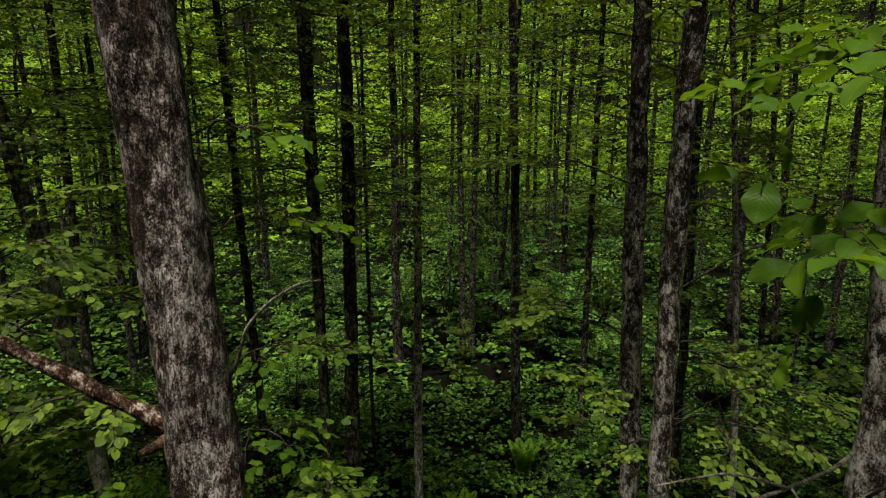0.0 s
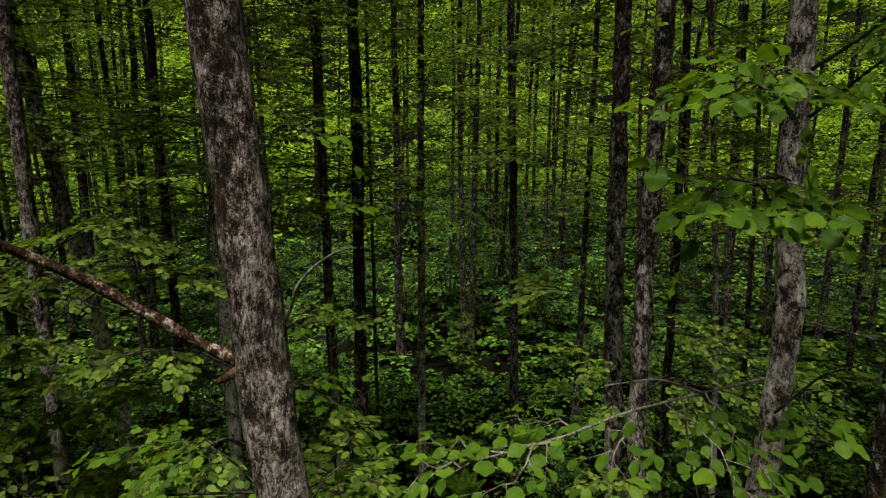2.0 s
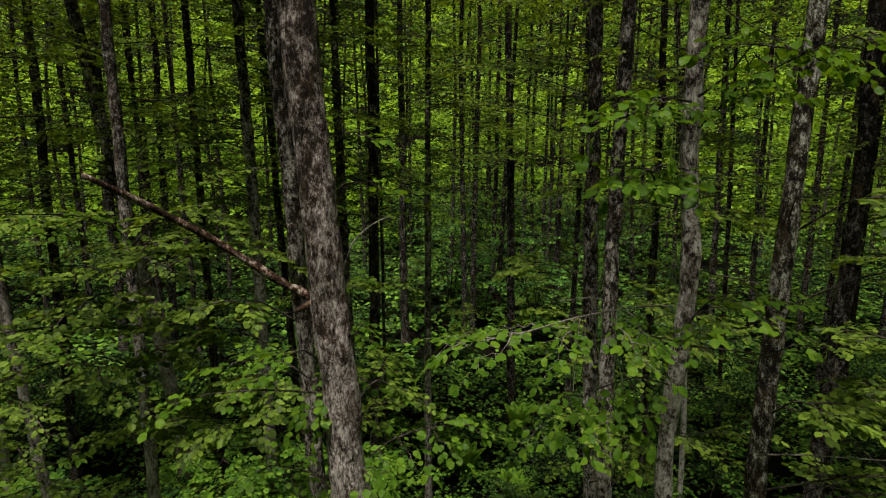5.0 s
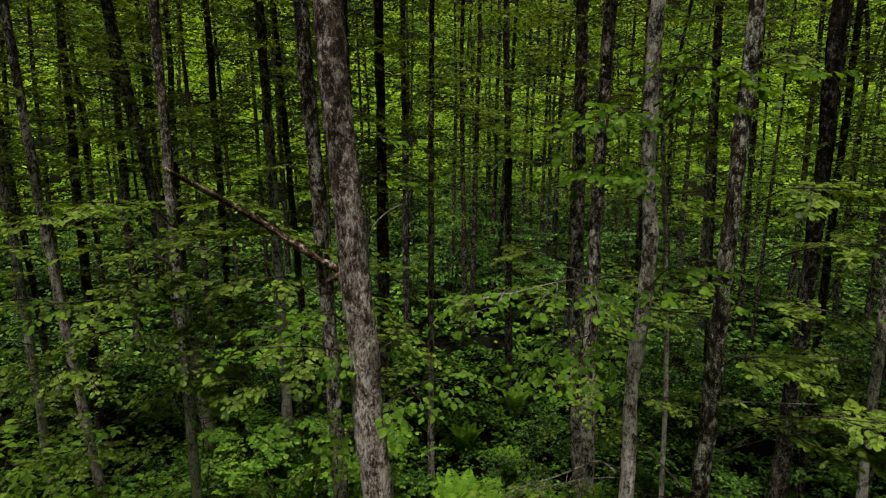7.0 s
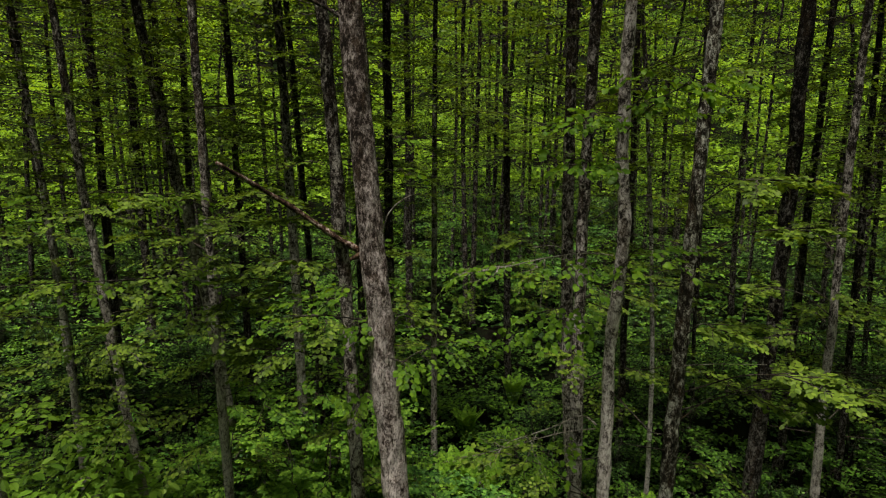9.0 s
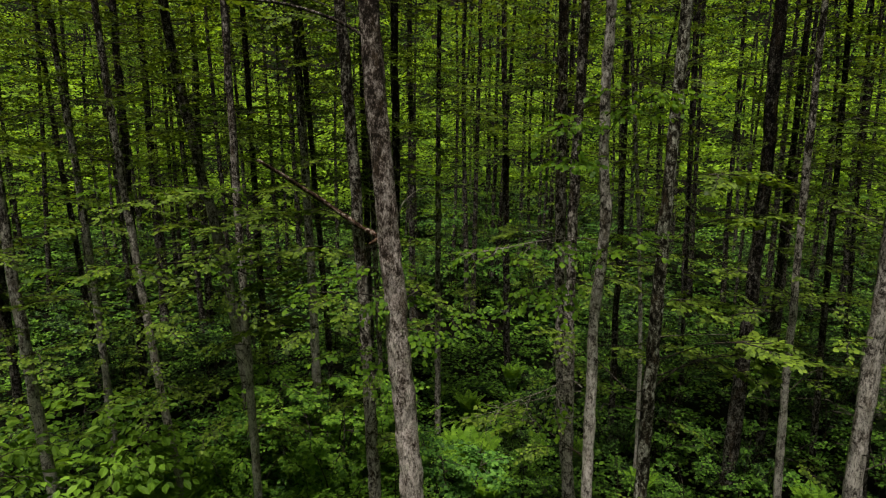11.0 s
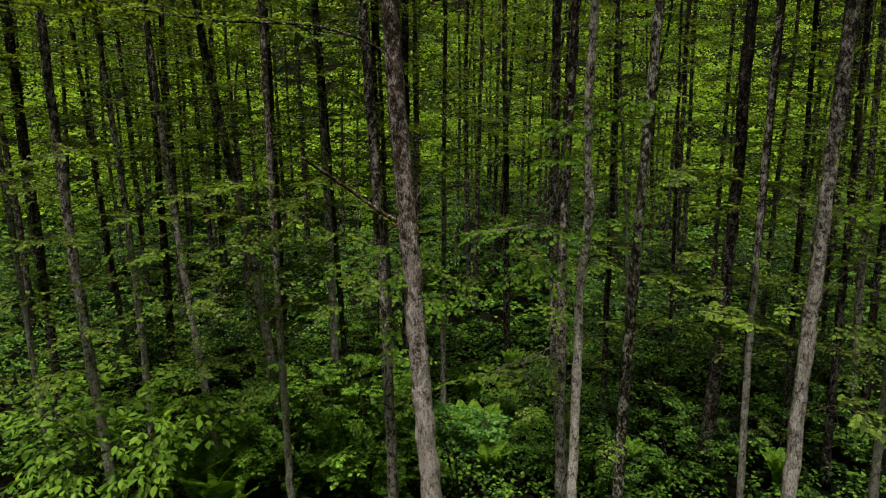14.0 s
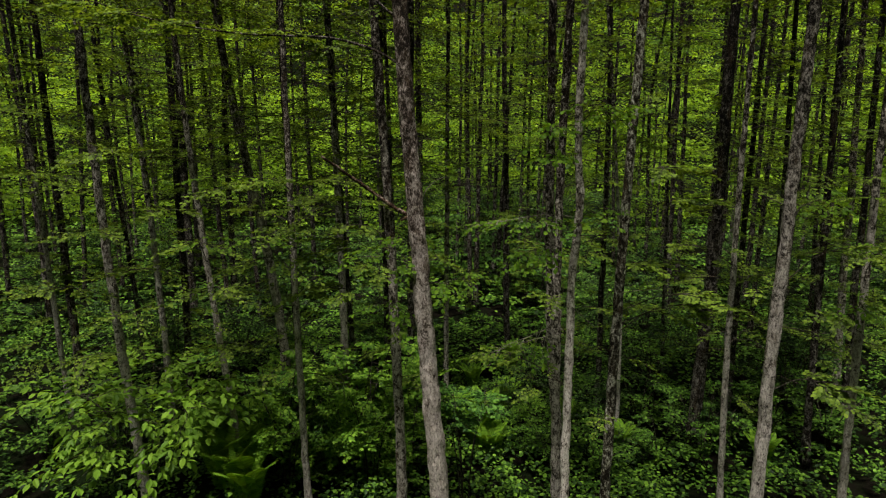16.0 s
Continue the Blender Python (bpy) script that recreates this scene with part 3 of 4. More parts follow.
def leafy_branch(tree, points, r0, r1, ends, leaf=0.085, mat=None, gap=0.06, droop=0.3, tilt=0.38):
    """A side branch whose leaves are parts of it. ends: (where along it, azimuth, pitch, length)."""
    line = [Vector(q) for q in points]
    b = tree.limb(points, r0, r1, mat or TWIG, 7, "thin leafy side branch")
    curve = bent(line, 24)
    for where, az, pitch, length in ends:
        q = curve[int(where * 23)]
        P, D, N, S, T = spray_template(length, leaf, gap, 0.34, 0.085, droop, tilt)
        m = towards(q, az, pitch, rng.uniform(-12, 12))
        r3 = m.to_3x3()
        for p, d, n, z in zip(P, D, N, S):
            d = (r3 @ Vector(d)).normalized()
            x = d.cross(r3 @ Vector(n)).normalized()
            up = x.cross(d)
            o = new("leaf", any_of(NEAR_LEAVES))
            o.parent = b
            at = m @ Vector(p) - tree.base
            o.matrix_basis = Matrix.Translation(at) @ Matrix((x, d, up)).transposed().to_4x4() @ Matrix.Scale(z, 4)
        v, f = [], []
        for a, c, ra, rb in T:
            tv, tf = tube([m @ Vector(a) - tree.base, m @ Vector(c) - tree.base], [ra * 0.5, rb * 0.5], 4)
            f += [tuple(k + len(v) for k in q) for q in tf]
            v += tv
        tagged(mesh_object("twig", v, f, [mat or TWIG], b), kind="stuff")


def tree_at(y, x0):
    return NEAR[y, x0]


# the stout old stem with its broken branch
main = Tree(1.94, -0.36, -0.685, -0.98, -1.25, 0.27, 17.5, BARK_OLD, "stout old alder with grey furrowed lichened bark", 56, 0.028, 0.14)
main.limb([(-0.9, 1.97, 5.98), (-1.15, 1.97, 6.1), (-1.55, 1.85, 6.42), (-1.8, 1.68, 6.62), (-2.05, 1.4, 6.84)], 0.03, 0.017, DEAD, 14, "broken dead branch with peeling reddish bark", rough=0.35)
main.limb([(-0.8, 2.08, 6.14), (-0.75, 2.06, 6.22), (-0.71, 2.04, 6.35), (-0.62, 2.01, 6.45), (-0.5, 1.99, 6.53), (-0.42, 1.98, 6.54)], 0.009, 0.004, PALE_TWIG, 6, "bare pale crooked twig")
main.limb([(-1.0, 2.1, 8.05), (-1.4, 2.2, 8.3), (-2.0, 2.08, 8.45), (-3.05, 1.77, 8.42), (-3.85, 1.59, 8.5), (-4.5, 1.3, 8.62)], 0.02, 0.008, BARK_PALE, 8, "long bare arching branch")
main.limb([(-1.06, 2.1, 8.68), (-1.3, 2.13, 8.85), (-1.55, 2.15, 9.15), (-2.0, 2.2, 9.7)], 0.022, 0.01, BARK_GREY, 8, "rising side limb with mottled bark")
main.crown(12, 17, 5, None)
leafy_branch(main, [(-0.9, 2.06, 5.5), (-1.02, 1.9, 5.68), (-1.05, 1.72, 5.72)], 0.009, 0.004, [(1.0, -150, -8, 0.3), (0.9, -70, -4, 0.32), (0.6, -100, -6, 0.26)], 0.064)
leafy_branch(main, [(-0.9, 2.06, 5.3), (-1.3, 1.85, 5.42), (-1.6, 1.7, 5.45)], 0.008, 0.004, [(1.0, -130, -6, 0.24)], 0.068)
leafy_branch(main, [(-0.75, 2.0, 4.95), (-0.62, 1.5, 5.12), (-0.52, 1.2, 5.2)], 0.009, 0.004, [(1.0, 160, -16, 0.2), (0.85, 95, -12, 0.18)], 0.066)
leafy_branch(main, [(-0.82, 2.1, 6.68), (-0.78, 2.2, 6.74), (-0.7, 2.25, 6.75)], 0.005, 0.003, [(1.0, 70, -5, 0.26)], 0.062)
leafy_branch(main, [(-0.82, 2.1, 6.98), (-0.76, 1.95, 7.05), (-0.68, 1.8, 7.07)], 0.004, 0.003, [(1.0, 80, -8, 0.22)], 0.062)
main.reach(-0.55, 2.35, 5.3, 3, 0.5)
leafy_branch(main, [(-0.75, 1.98, 4.72), (-0.5, 1.98, 4.98), (-0.25, 1.98, 5.08), (-0.02, 1.95, 5.12)], 0.007, 0.003, [(1.0, 90, -8, 0.26), (0.85, 30, 4, 0.26), (0.8, 140, -10, 0.26), (0.55, 150, -16, 0.3), (0.5, 40, 0, 0.22), (0.35, 170, -20, 0.26)], 0.066)
leafy_branch(main, [(-0.76, 1.98, 5.0), (-0.98, 2.1, 5.35), (-1.25, 2.2, 5.5), (-1.55, 2.2, 5.48)], 0.008, 0.003, [(1.0, -100, -8, 0.34), (0.9, -40, 0, 0.3), (0.75, -150, -12, 0.36), (0.5, 170, -20, 0.36), (0.35, -160, -30, 0.34)], 0.07)
leafy_branch(main, [(-0.8, 2.15, 4.4), (-1.1, 2.25, 4.6), (-1.4, 2.3, 4.62)], 0.007, 0.003, [(1.0, -110, -10, 0.32), (0.8, 160, -16, 0.34), (0.6, -30, -4, 0.3), (0.4, -170, -24, 0.3)], 0.07)
main.limb([(-0.9, 1.95, 6.0), (-0.98, 1.93, 5.97), (-1.06, 1.92, 5.93)], 0.034, 0.012, RUSTY, 12, "torn stub of dead wood", "stub", 0.4)
for x, y, z in ((-2.6, 1.9, 8.5), (-3.6, 1.6, 8.55), (-4.3, 1.4, 8.62), (-4.7, 1.2, 8.7)):
    for az in (-60, -150, 40):
        main.leaves.put(any_of(SPRAYS), towards((x, y, z), az + rng.uniform(-20, 20), -4, 0), 0.55)
white = tree_at(1.84, 1.425)
leafy_branch(white, [(1.35, 1.8, 6.0), (1.15, 1.6, 6.06), (0.92, 1.46, 6.08), (0.6, 1.36, 6.05), (0.39, 1.25, 6.02), (0.05, 1.15, 5.98)], 0.007, 0.003, [(1.0, -95, -6, 0.18), (0.95, -60, -4, 0.3), (0.8, -130, -6, 0.4), (0.7, -50, -6, 0.36), (0.6, -150, -12, 0.42), (0.5, 160, -14, 0.45), (0.35, 170, -12, 0.36)], 0.064, PALE_TWIG, 0.045, 0.35, 0.45)
white.limb([(0.94, 1.47, 6.08), (0.75, 1.42, 6.16), (0.54, 1.37, 6.15)], 0.005, 0.002, PALE_TWIG, 6, "bare pale twig")
white.limb([(0.66, 1.37, 6.05), (0.64, 1.33, 5.85), (0.62, 1.3, 5.62)], 0.004, 0.002, PALE_TWIG, 6, "bare pale hanging twig")
white.limb([(0.85, 1.43, 6.07), (0.88, 1.4, 5.85), (0.94, 1.38, 5.6)], 0.004, 0.002, PALE_TWIG, 6, "bare pale hanging twig")
leafy_branch(white, [(1.36, 1.78, 7.25), (1.1, 1.5, 7.26), (0.93, 1.25, 7.2), (0.8, 1.17, 7.14)], 0.006, 0.003, [(1.0, -120, -8, 0.2), (0.9, 160, -14, 0.2), (0.85, -80, -2, 0.22), (0.6, 150, -8, 0.24), (0.7, -150, -10, 0.22), (0.5, -100, 6, 0.2)], 0.068, None, 0.045, 0.4, 0.5)
leafy_branch(white, [(1.38, 1.8, 6.85), (1.1, 1.45, 6.9), (0.93, 1.24, 6.87), (0.84, 1.18, 6.84)], 0.005, 0.0025, [(1.0, -130, -10, 0.2), (0.9, 150, -14, 0.22), (0.8, -90, -6, 0.2), (0.65, 160, -14, 0.24), (0.7, -160, -20, 0.2)], 0.07, None, 0.045, 0.4, 0.5)
leafy_branch(white, [(1.39, 1.75, 7.28), (1.46, 1.55, 7.38), (1.45, 1.3, 7.5)], 0.009, 0.004, [(1.0, 110, -6, 0.45), (0.85, 60, -4, 0.4), (1.0, -120, 0, 0.35)], 0.066, None, 0.05, 0.9, 0.6)
leafy_branch(white, [(1.4, 1.78, 5.85), (1.5, 1.65, 6.08), (1.62, 1.58, 6.15)], 0.007, 0.003, [(1.0, 90, -6, 0.4), (0.85, 150, -10, 0.4), (0.6, 40, -4, 0.36), (0.4, -160, -8, 0.34)], 0.07, None, 0.056, 0.1, 0.3)
white.limb([(1.28, 1.8, 4.35), (1.2, 1.95, 4.4), (0.9, 2.0, 4.22), (0.48, 2.05, 4.04)], 0.012, 0.003, PALE_TWIG, 6, "bare pale fallen-looking branch")
white.limb([(1.0, 1.99, 4.3), (0.85, 1.95, 3.95), (0.84, 1.95, 3.7)], 0.004, 0.002, PALE_TWIG, 5, "bare pale hanging twig")
white.reach(0.4, 2.1, 3.9, 3, 0.5)
for a, b, c in (((0.93, 2.0, 4.24), (0.9, 1.98, 3.9), (0.96, 1.97, 3.45)), ((0.75, 2.02, 4.15), (0.66, 2.0, 3.9), (0.62, 1.98, 3.6)), ((1.08, 1.97, 4.33), (1.04, 1.96, 4.05), (1.1, 1.96, 3.75)), ((0.48, 2.05, 4.04), (0.3, 2.06, 3.85), (0.12, 2.06, 3.7))):
    white.limb([a, b, c], 0.004, 0.002, PALE_TWIG, 5, "bare pale hanging twig")
leafy_branch(white, [(1.28, 1.82, 4.3), (1.0, 1.95, 4.2), (0.6, 2.0, 4.05), (0.2, 2.02, 3.92)], 0.006, 0.003, [(1.0, -90, -6, 0.4), (0.85, -150, -10, 0.4), (0.8, -30, -4, 0.36), (0.6, 170, -16, 0.4), (0.5, -60, -10, 0.4), (0.3, -170, -20, 0.36)], 0.062, PALE_TWIG)
leafy_branch(white, [(1.33, 1.75, 5.5), (1.05, 1.5, 5.66), (0.75, 1.38, 5.62), (0.55, 1.34, 5.5)], 0.006, 0.003, [(1.0, -120, -20, 0.3), (0.95, 170, -30, 0.3), (0.8, -90, -10, 0.3), (0.75, 160, -26, 0.34), (0.6, -150, -24, 0.3), (0.5, 175, -16, 0.3)], 0.066, None, 0.042, 0.6, 0.5)
leafy_branch(white, [(1.4, 1.75, 7.1), (1.5, 1.5, 7.3), (1.62, 1.25, 7.42), (1.78, 1.05, 7.5)], 0.007, 0.003, [(1.0, 120, -6, 0.3), (0.9, 40, -4, 0.3), (0.75, 150, -10, 0.34), (0.6, -120, -8, 0.34), (0.45, -150, -8, 0.3), (0.5, 80, -14, 0.3)], 0.07, None, 0.045, 0.7, 0.5)
grey = tree_at(2.09, 2.09)
grey.limb([(2.15, 2.05, 4.85), (2.4, 1.9, 4.93), (2.8, 1.7, 5.0)], 0.007, 0.003, PALE_TWIG, 6, "bare pale twig")
for x, y, z, k in ((2.9, 2.2, 4.55, 0.6), (3.15, 1.55, 4.82, 0.6), (3.0, 1.4, 5.0, 0.5), (2.3, 1.65, 5.35, 0.5), (2.9, 1.5, 6.3, 0.5), (2.6, 1.6, 6.7, 0.45)):
    grey.reach(x, y, z, 3, k * 0.85)
pair = tree_at(3.21, -1.17)
for x, y, z, k in ((-1.9, 2.8, 5.75, 0.42), (-2.3, 3.0, 5.5, 0.45), (-1.6, 2.8, 5.1, 0.5), (-2.2, 2.9, 4.7, 0.5), (-1.2, 3.9, 5.6, 0.7), (-0.9, 3.4, 4.5, 0.6)):
    pair.reach(x, y, z, 3, k)
leafy_branch(pair, [(-1.3, 3.2, 5.2), (-1.1, 3.05, 5.45), (-0.92, 2.9, 5.52)], 0.007, 0.003, [(1.0, 120, -8, 0.36), (0.9, 60, -4, 0.34), (0.7, 170, -10, 0.3)], 0.068)
leafy_branch(pair, [(-1.3, 3.2, 4.9), (-1.0, 2.95, 5.1), (-0.8, 2.75, 5.15)], 0.007, 0.003, [(1.0, 110, -8, 0.36), (0.9, 50, -4, 0.34), (0.7, 175, -10, 0.3)], 0.07)
leafy_branch(pair, [(-1.3, 3.2, 5.6), (-1.15, 3.3, 5.8), (-0.98, 3.3, 5.86)], 0.006, 0.003, [(1.0, 95, -4, 0.26), (0.7, 150, -6, 0.22)], 0.064)
slim = tree_at(3.72, -2.98)
for x, y, z, k in ((-3.0, 3.0, 5.75, 0.7), (-2.6, 3.2, 5.2, 0.55), (-2.15, 3.1, 6.5, 0.6), (-2.5, 3.0, 6.2, 0.6), (-1.85, 3.3, 6.15, 0.55), (-3.5, 3.2, 5.95, 0.7), (-3.4, 2.9, 5.2, 0.8), (-2.7, 3.1, 4.6, 0.5), (-3.3, 3.2, 6.4, 0.6)):
    slim.reach(x, y, z, 3, k)
leafy_branch(slim, [(-3.0, 3.7, 5.2), (-3.1, 2.9, 5.55), (-3.4, 2.2, 5.66), (-3.9, 2.0, 5.68), (-4.3, 1.95, 5.66)], 0.01, 0.003, [(1.0, -100, -4, 0.4), (0.85, -150, -6, 0.45), (0.75, -40, -4, 0.42), (0.6, -140, -6, 0.5), (0.5, 120, -6, 0.5), (0.4, 90, -4, 0.5), (0.3, -80, -4, 0.4)], 0.07)
leafy_branch(slim, [(-3.05, 3.7, 6.2), (-3.05, 2.9, 6.45), (-3.3, 2.1, 6.54), (-3.7, 1.9, 6.55)], 0.008, 0.003, [(1.0, -100, -4, 0.4), (0.8, -30, -4, 0.36), (0.6, 130, -6, 0.45), (0.5, 80, -4, 0.4)], 0.066)
bent_stem = tree_at(4.53, -4.36)
for x, y, z, k in ((-4.15, 3.6, 6.3, 0.8), (-4.6, 3.3, 5.4, 0.8), (-4.3, 3.4, 4.6, 0.8), (-5.2, 3.6, 5.9, 0.8), (-5.6, 3.4, 4.9, 0.8), (-4.4, 3.9, 3.4, 0.8)):
    bent_stem.reach(x, y, z, 3, k * 0.9)
edge = tree_at(3.92, -6.1)
for x, y, z, k in ((-6.2, 3.2, 5.6, 0.8), (-6.9, 3.3, 6.5, 0.8), (-5.7, 3.2, 4.2, 0.8), (-6.9, 3.2, 4.6, 0.8), (-6.4, 3.0, 3.5, 0.8), (-5.9, 3.3, 6.9, 0.7)):
    edge.reach(x, y, z, 3, k * 0.9)
tall = tree_at(1.23, 4.01)
for x, y, z, k in ((4.6, 1.8, 6.2, 0.7), (4.5, 0.9, 3.95, 0.5), (5.0, 1.6, 5.6, 0.6)):
    tall.reach(x, y, z, 3, k)
leafy_branch(tall, [(4.05, 1.25, 5.95), (4.3, 1.45, 6.2), (4.75, 1.7, 6.28)], 0.008, 0.003, [(1.0, 80, -6, 0.4), (0.9, 150, -8, 0.4), (0.7, 20, -4, 0.4), (0.55, 160, -10, 0.36), (0.8, -130, -8, 0.4)], 0.066)
thin_pale = tree_at(3.11, 4.48)
for x, y, z, k in ((4.5, 3.6, 4.9, 0.8), (3.8, 2.9, 4.9, 0.7), (5.0, 3.3, 4.0, 0.7), (4.0, 3.5, 6.0, 0.7), (3.5, 3.0, 5.4, 0.6)):
    thin_pale.reach(x, y, z, 2, k * 0.8)
rim = tree_at(3.26, 6.71)
for x, y, z, k in ((6.1, 2.3, 5.4, 0.7), (5.95, 2.6, 4.35, 0.7), (6.9, 2.8, 5.0, 0.7), (6.3, 2.8, 6.2, 0.7)):
    rim.reach(x, y, z, 2, k * 0.8)
leafy_branch(rim, [(6.62, 3.2, 4.95), (6.3, 2.8, 5.45), (6.05, 2.5, 5.55)], 0.008, 0.003, [(1.0, -110, -8, 0.4), (0.9, 160, -14, 0.4), (0.75, -160, -16, 0.4), (0.6, 170, -24, 0.4), (0.5, 90, -10, 0.4)], 0.066)
leafy_branch(rim, [(6.66, 3.2, 4.2), (6.3, 2.9, 4.5), (6.0, 2.6, 4.5)], 0.008, 0.003, [(1.0, -110, -8, 0.36), (0.85, 160, -14, 0.36), (0.65, -150, -16, 0.36), (0.5, 170, -20, 0.36)], 0.066)
twin_a, twin_b = tree_at(4.68, 2.05), tree_at(4.02, 1.76)
for x, y, z, k in ((1.2, 4.2, 5.2, 0.6), (0.9, 4.6, 5.7, 0.5), (2.1, 4.4, 5.4, 0.7)):
    twin_a.reach(x, y, z, 2, k)
for x, y, z, k in ((1.9, 3.6, 5.2, 0.7), (2.5, 3.8, 5.4, 0.7), (1.4, 3.5, 4.4, 0.6), (2.3, 3.6, 4.2, 0.7), (2.6, 4.0, 6.4, 0.6)):
    twin_b.reach(x, y, z, 2, k)
main.finish(ROUND_LEAF)
for t in NEAR.values():
    t.finish(ROUND_LEAF if t.y < 3.5 else MID_LEAF if t.y < 7 else FAR_LEAF)


# ---- far trees ----
def far_protos(label, low, sprays, high, kinds, leaf):
    made = []
    for _ in range(4):
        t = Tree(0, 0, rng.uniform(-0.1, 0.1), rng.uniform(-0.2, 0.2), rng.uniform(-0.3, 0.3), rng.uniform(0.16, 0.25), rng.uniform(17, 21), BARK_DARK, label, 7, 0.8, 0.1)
        t.crown(low, 14, sprays, None, kinds, twigs=False, size=1.1, leaf=leaf)
        # top sprays, mostly unseen, added to shade the wood below
        t.crown(13, 20, high, None, HIGH_SPRAYS, twigs=False, size=1.3)
        t.finish(FAR_LEAF, LEAF_MID)
        made.append(t.root)
    return made


def scatter(protos, count, where, gap):
    """Copies of a few trees at random places that keep apart."""
    spots = []
    tries = 0
    while len(spots) < count and tries < 6000:
        tries += 1
        x, y = where()
        if all((x - a) ** 2 + (y - b) ** 2 > gap for a, b in spots):
            spots.append((x, y))
    for i, (x, y) in enumerate(spots):
        m = pose(x, y, -0.08, rng.normal(0, 1.2), rng.normal(0, 1.2), rng.uniform(0, 360))
        if i < len(protos):
            protos[i].matrix_basis = m
        else:
            copy_thing(protos[i % len(protos)], m)


def behind_first_rows():
    y = rng.uniform(18, 32)
    return rng.uniform(-0.85, 0.85) * (y + 8), y


def at_the_back():
    y = rng.uniform(32, 56)
    return rng.uniform(-0.85, 0.85) * (y + 8), y


# places mostly out of view, for trees added to shade the sides
def beside():
    side = 1 if rng.random() < 0.5 else -1
    k = rng.random()
    if k < 0.3:
        return side * rng.uniform(12, 26), rng.uniform(3, 20)
    if k < 0.68:
        return side * rng.uniform(8.5, 22), rng.uniform(-8, 3)
    return rng.uniform(-22, 22), rng.uniform(-24, -9)


scatter(far_protos("distant slender alder in the dense wood", 2.0, 44, 16, FAR_SPRAYS, 0.8), 44, behind_first_rows, 2.2)
scatter(far_protos("slender alder far back in the wood", 2, 32, 9, FAR_SPRAYS, 1.1), 52, at_the_back, 2.0)
# shade trees added at the sides and behind, few of them in view
scatter(far_protos("slender alder added for shade beside and behind, mostly unseen", 2, 10, 16, HIGH_SPRAYS, 1.0), 56, beside, 4.5)


def wood_around():
    """Unseen leaves added beside and behind: they close the sides to low sky light."""
    f = Foliage()
    n = 34000
    a = rng.uniform(0, 2 * np.pi, n)
    r = rng.uniform(0, 1, n)
    x, y = np.cos(a) * (34 + 14 * r), 10 + np.sin(a) * (34 + 14 * r)
    keep = (y < 0.9 * np.abs(x) - 6) | (y < -14)
    x, y = x[keep], y[keep]
    n = len(x)
    z = rng.uniform(0, 1, n) * 19
    b = rng.uniform(0, 2 * np.pi, n)
    f.add(np.stack([x, y, z], 1), np.stack([np.cos(b), np.sin(b), rng.uniform(-0.9, 0.1, n)], 1), np.stack([rng.normal(0, 0.6, n), rng.normal(0, 0.6, n), np.ones(n)], 1), rng.uniform(0.4, 1.0, n))
    tagged(f.build("wood_around", None, FAR_LEAF, LEAF_FAR_LIT), "unseen screen of green leaves added against side light", "trees", kind="stuff")


wood_around()


def far_wood():
    """The rising wood behind: flat layered boughs of leaves."""
    f = Foliage()
    m, per = 3900, 40
    cy = 42 + 66 * rng.uniform(0, 1, m) ** 1.45
    cx = rng.uniform(-1, 1, m) * (cy + 12) * 0.95
    lump = np.sin(cx * 0.45 + 1 + 0.2 * cy) + np.sin(cx * 1.1 + 0.5 * cy)
    cz = 0.75 * np.maximum(0, cy - 56) + rng.uniform(0, 1, m) ** 0.75 * (11.5 + 2.5 * lump)
    wide = rng.uniform(0.7, 1.9, m)
    r = np.sqrt(rng.uniform(0, 1, (m, per))) * wide[:, None]
    a = rng.uniform(0, 2 * np.pi, (m, per))
    x = (cx[:, None] + r * np.cos(a)).ravel()
    y = (cy[:, None] + r * np.sin(a)).ravel()
    z = (cz[:, None] - 0.16 * r * r + rng.normal(0, 0.16, (m, per))).ravel()
    n = len(x)
    a = a.ravel() + rng.normal(0, 0.6, n)
    f.add(np.stack([x, y, z], 1), np.stack([np.cos(a), np.sin(a), rng.uniform(-0.6, 0.1, n)], 1), np.stack([rng.normal(0, 0.4, n), rng.normal(-0.35, 0.4, n), np.ones(n)], 1), rng.uniform(0.18, 0.46, n))
    ob = f.build("far_wood", None, FAR_LEAF, LEAF_FAR_LIT)
    tagged(ob, "yellow-green foliage of the distant wood, sunlight put into its colour", "trees", kind="stuff")


far_wood()


# ---- undergrowth ----
def shrub_proto(label, height, width, count, leafmat, kinds, leaf=1.0, shape=MID_LEAF, low=0.25):
    e = thing("shrub", (0, 0, 0), label, "shrub", "undergrowth shrubs")
    f = Foliage()
    for i in range(5):
        a = 2 * math.pi * (i + rng.uniform(0.2, 0.8)) / 5
        tip = (math.cos(a) * width * 0.35, math.sin(a) * width * 0.35, height * rng.uniform(0.7, 1))
        v, fc = tube(bent([(0.05 * math.cos(a), 0.05 * math.sin(a), -0.1), (tip[0] * 0.3, tip[1] * 0.3, height * 0.5), tip], 7), np.linspace(0.016, 0.005, 7), 5)
        mesh_object("stem", v, fc, [TWIG], e, smooth=True)
        for _ in range(count // 5):
            s = rng.uniform(low, 1)
            q = np.array(tip) * s
            az = rng.uniform(0, 360)
            f.put(any_of(kinds), towards(q, az, rng.uniform(-10, 25), rng.uniform(-15, 15)), width * 0.42 * rng.uniform(0.7, 1.1), leaf, True, 0.0034)
    tagged(f.build("foliage", e, shape, leafmat, TWIG), kind="stuff")
    return e


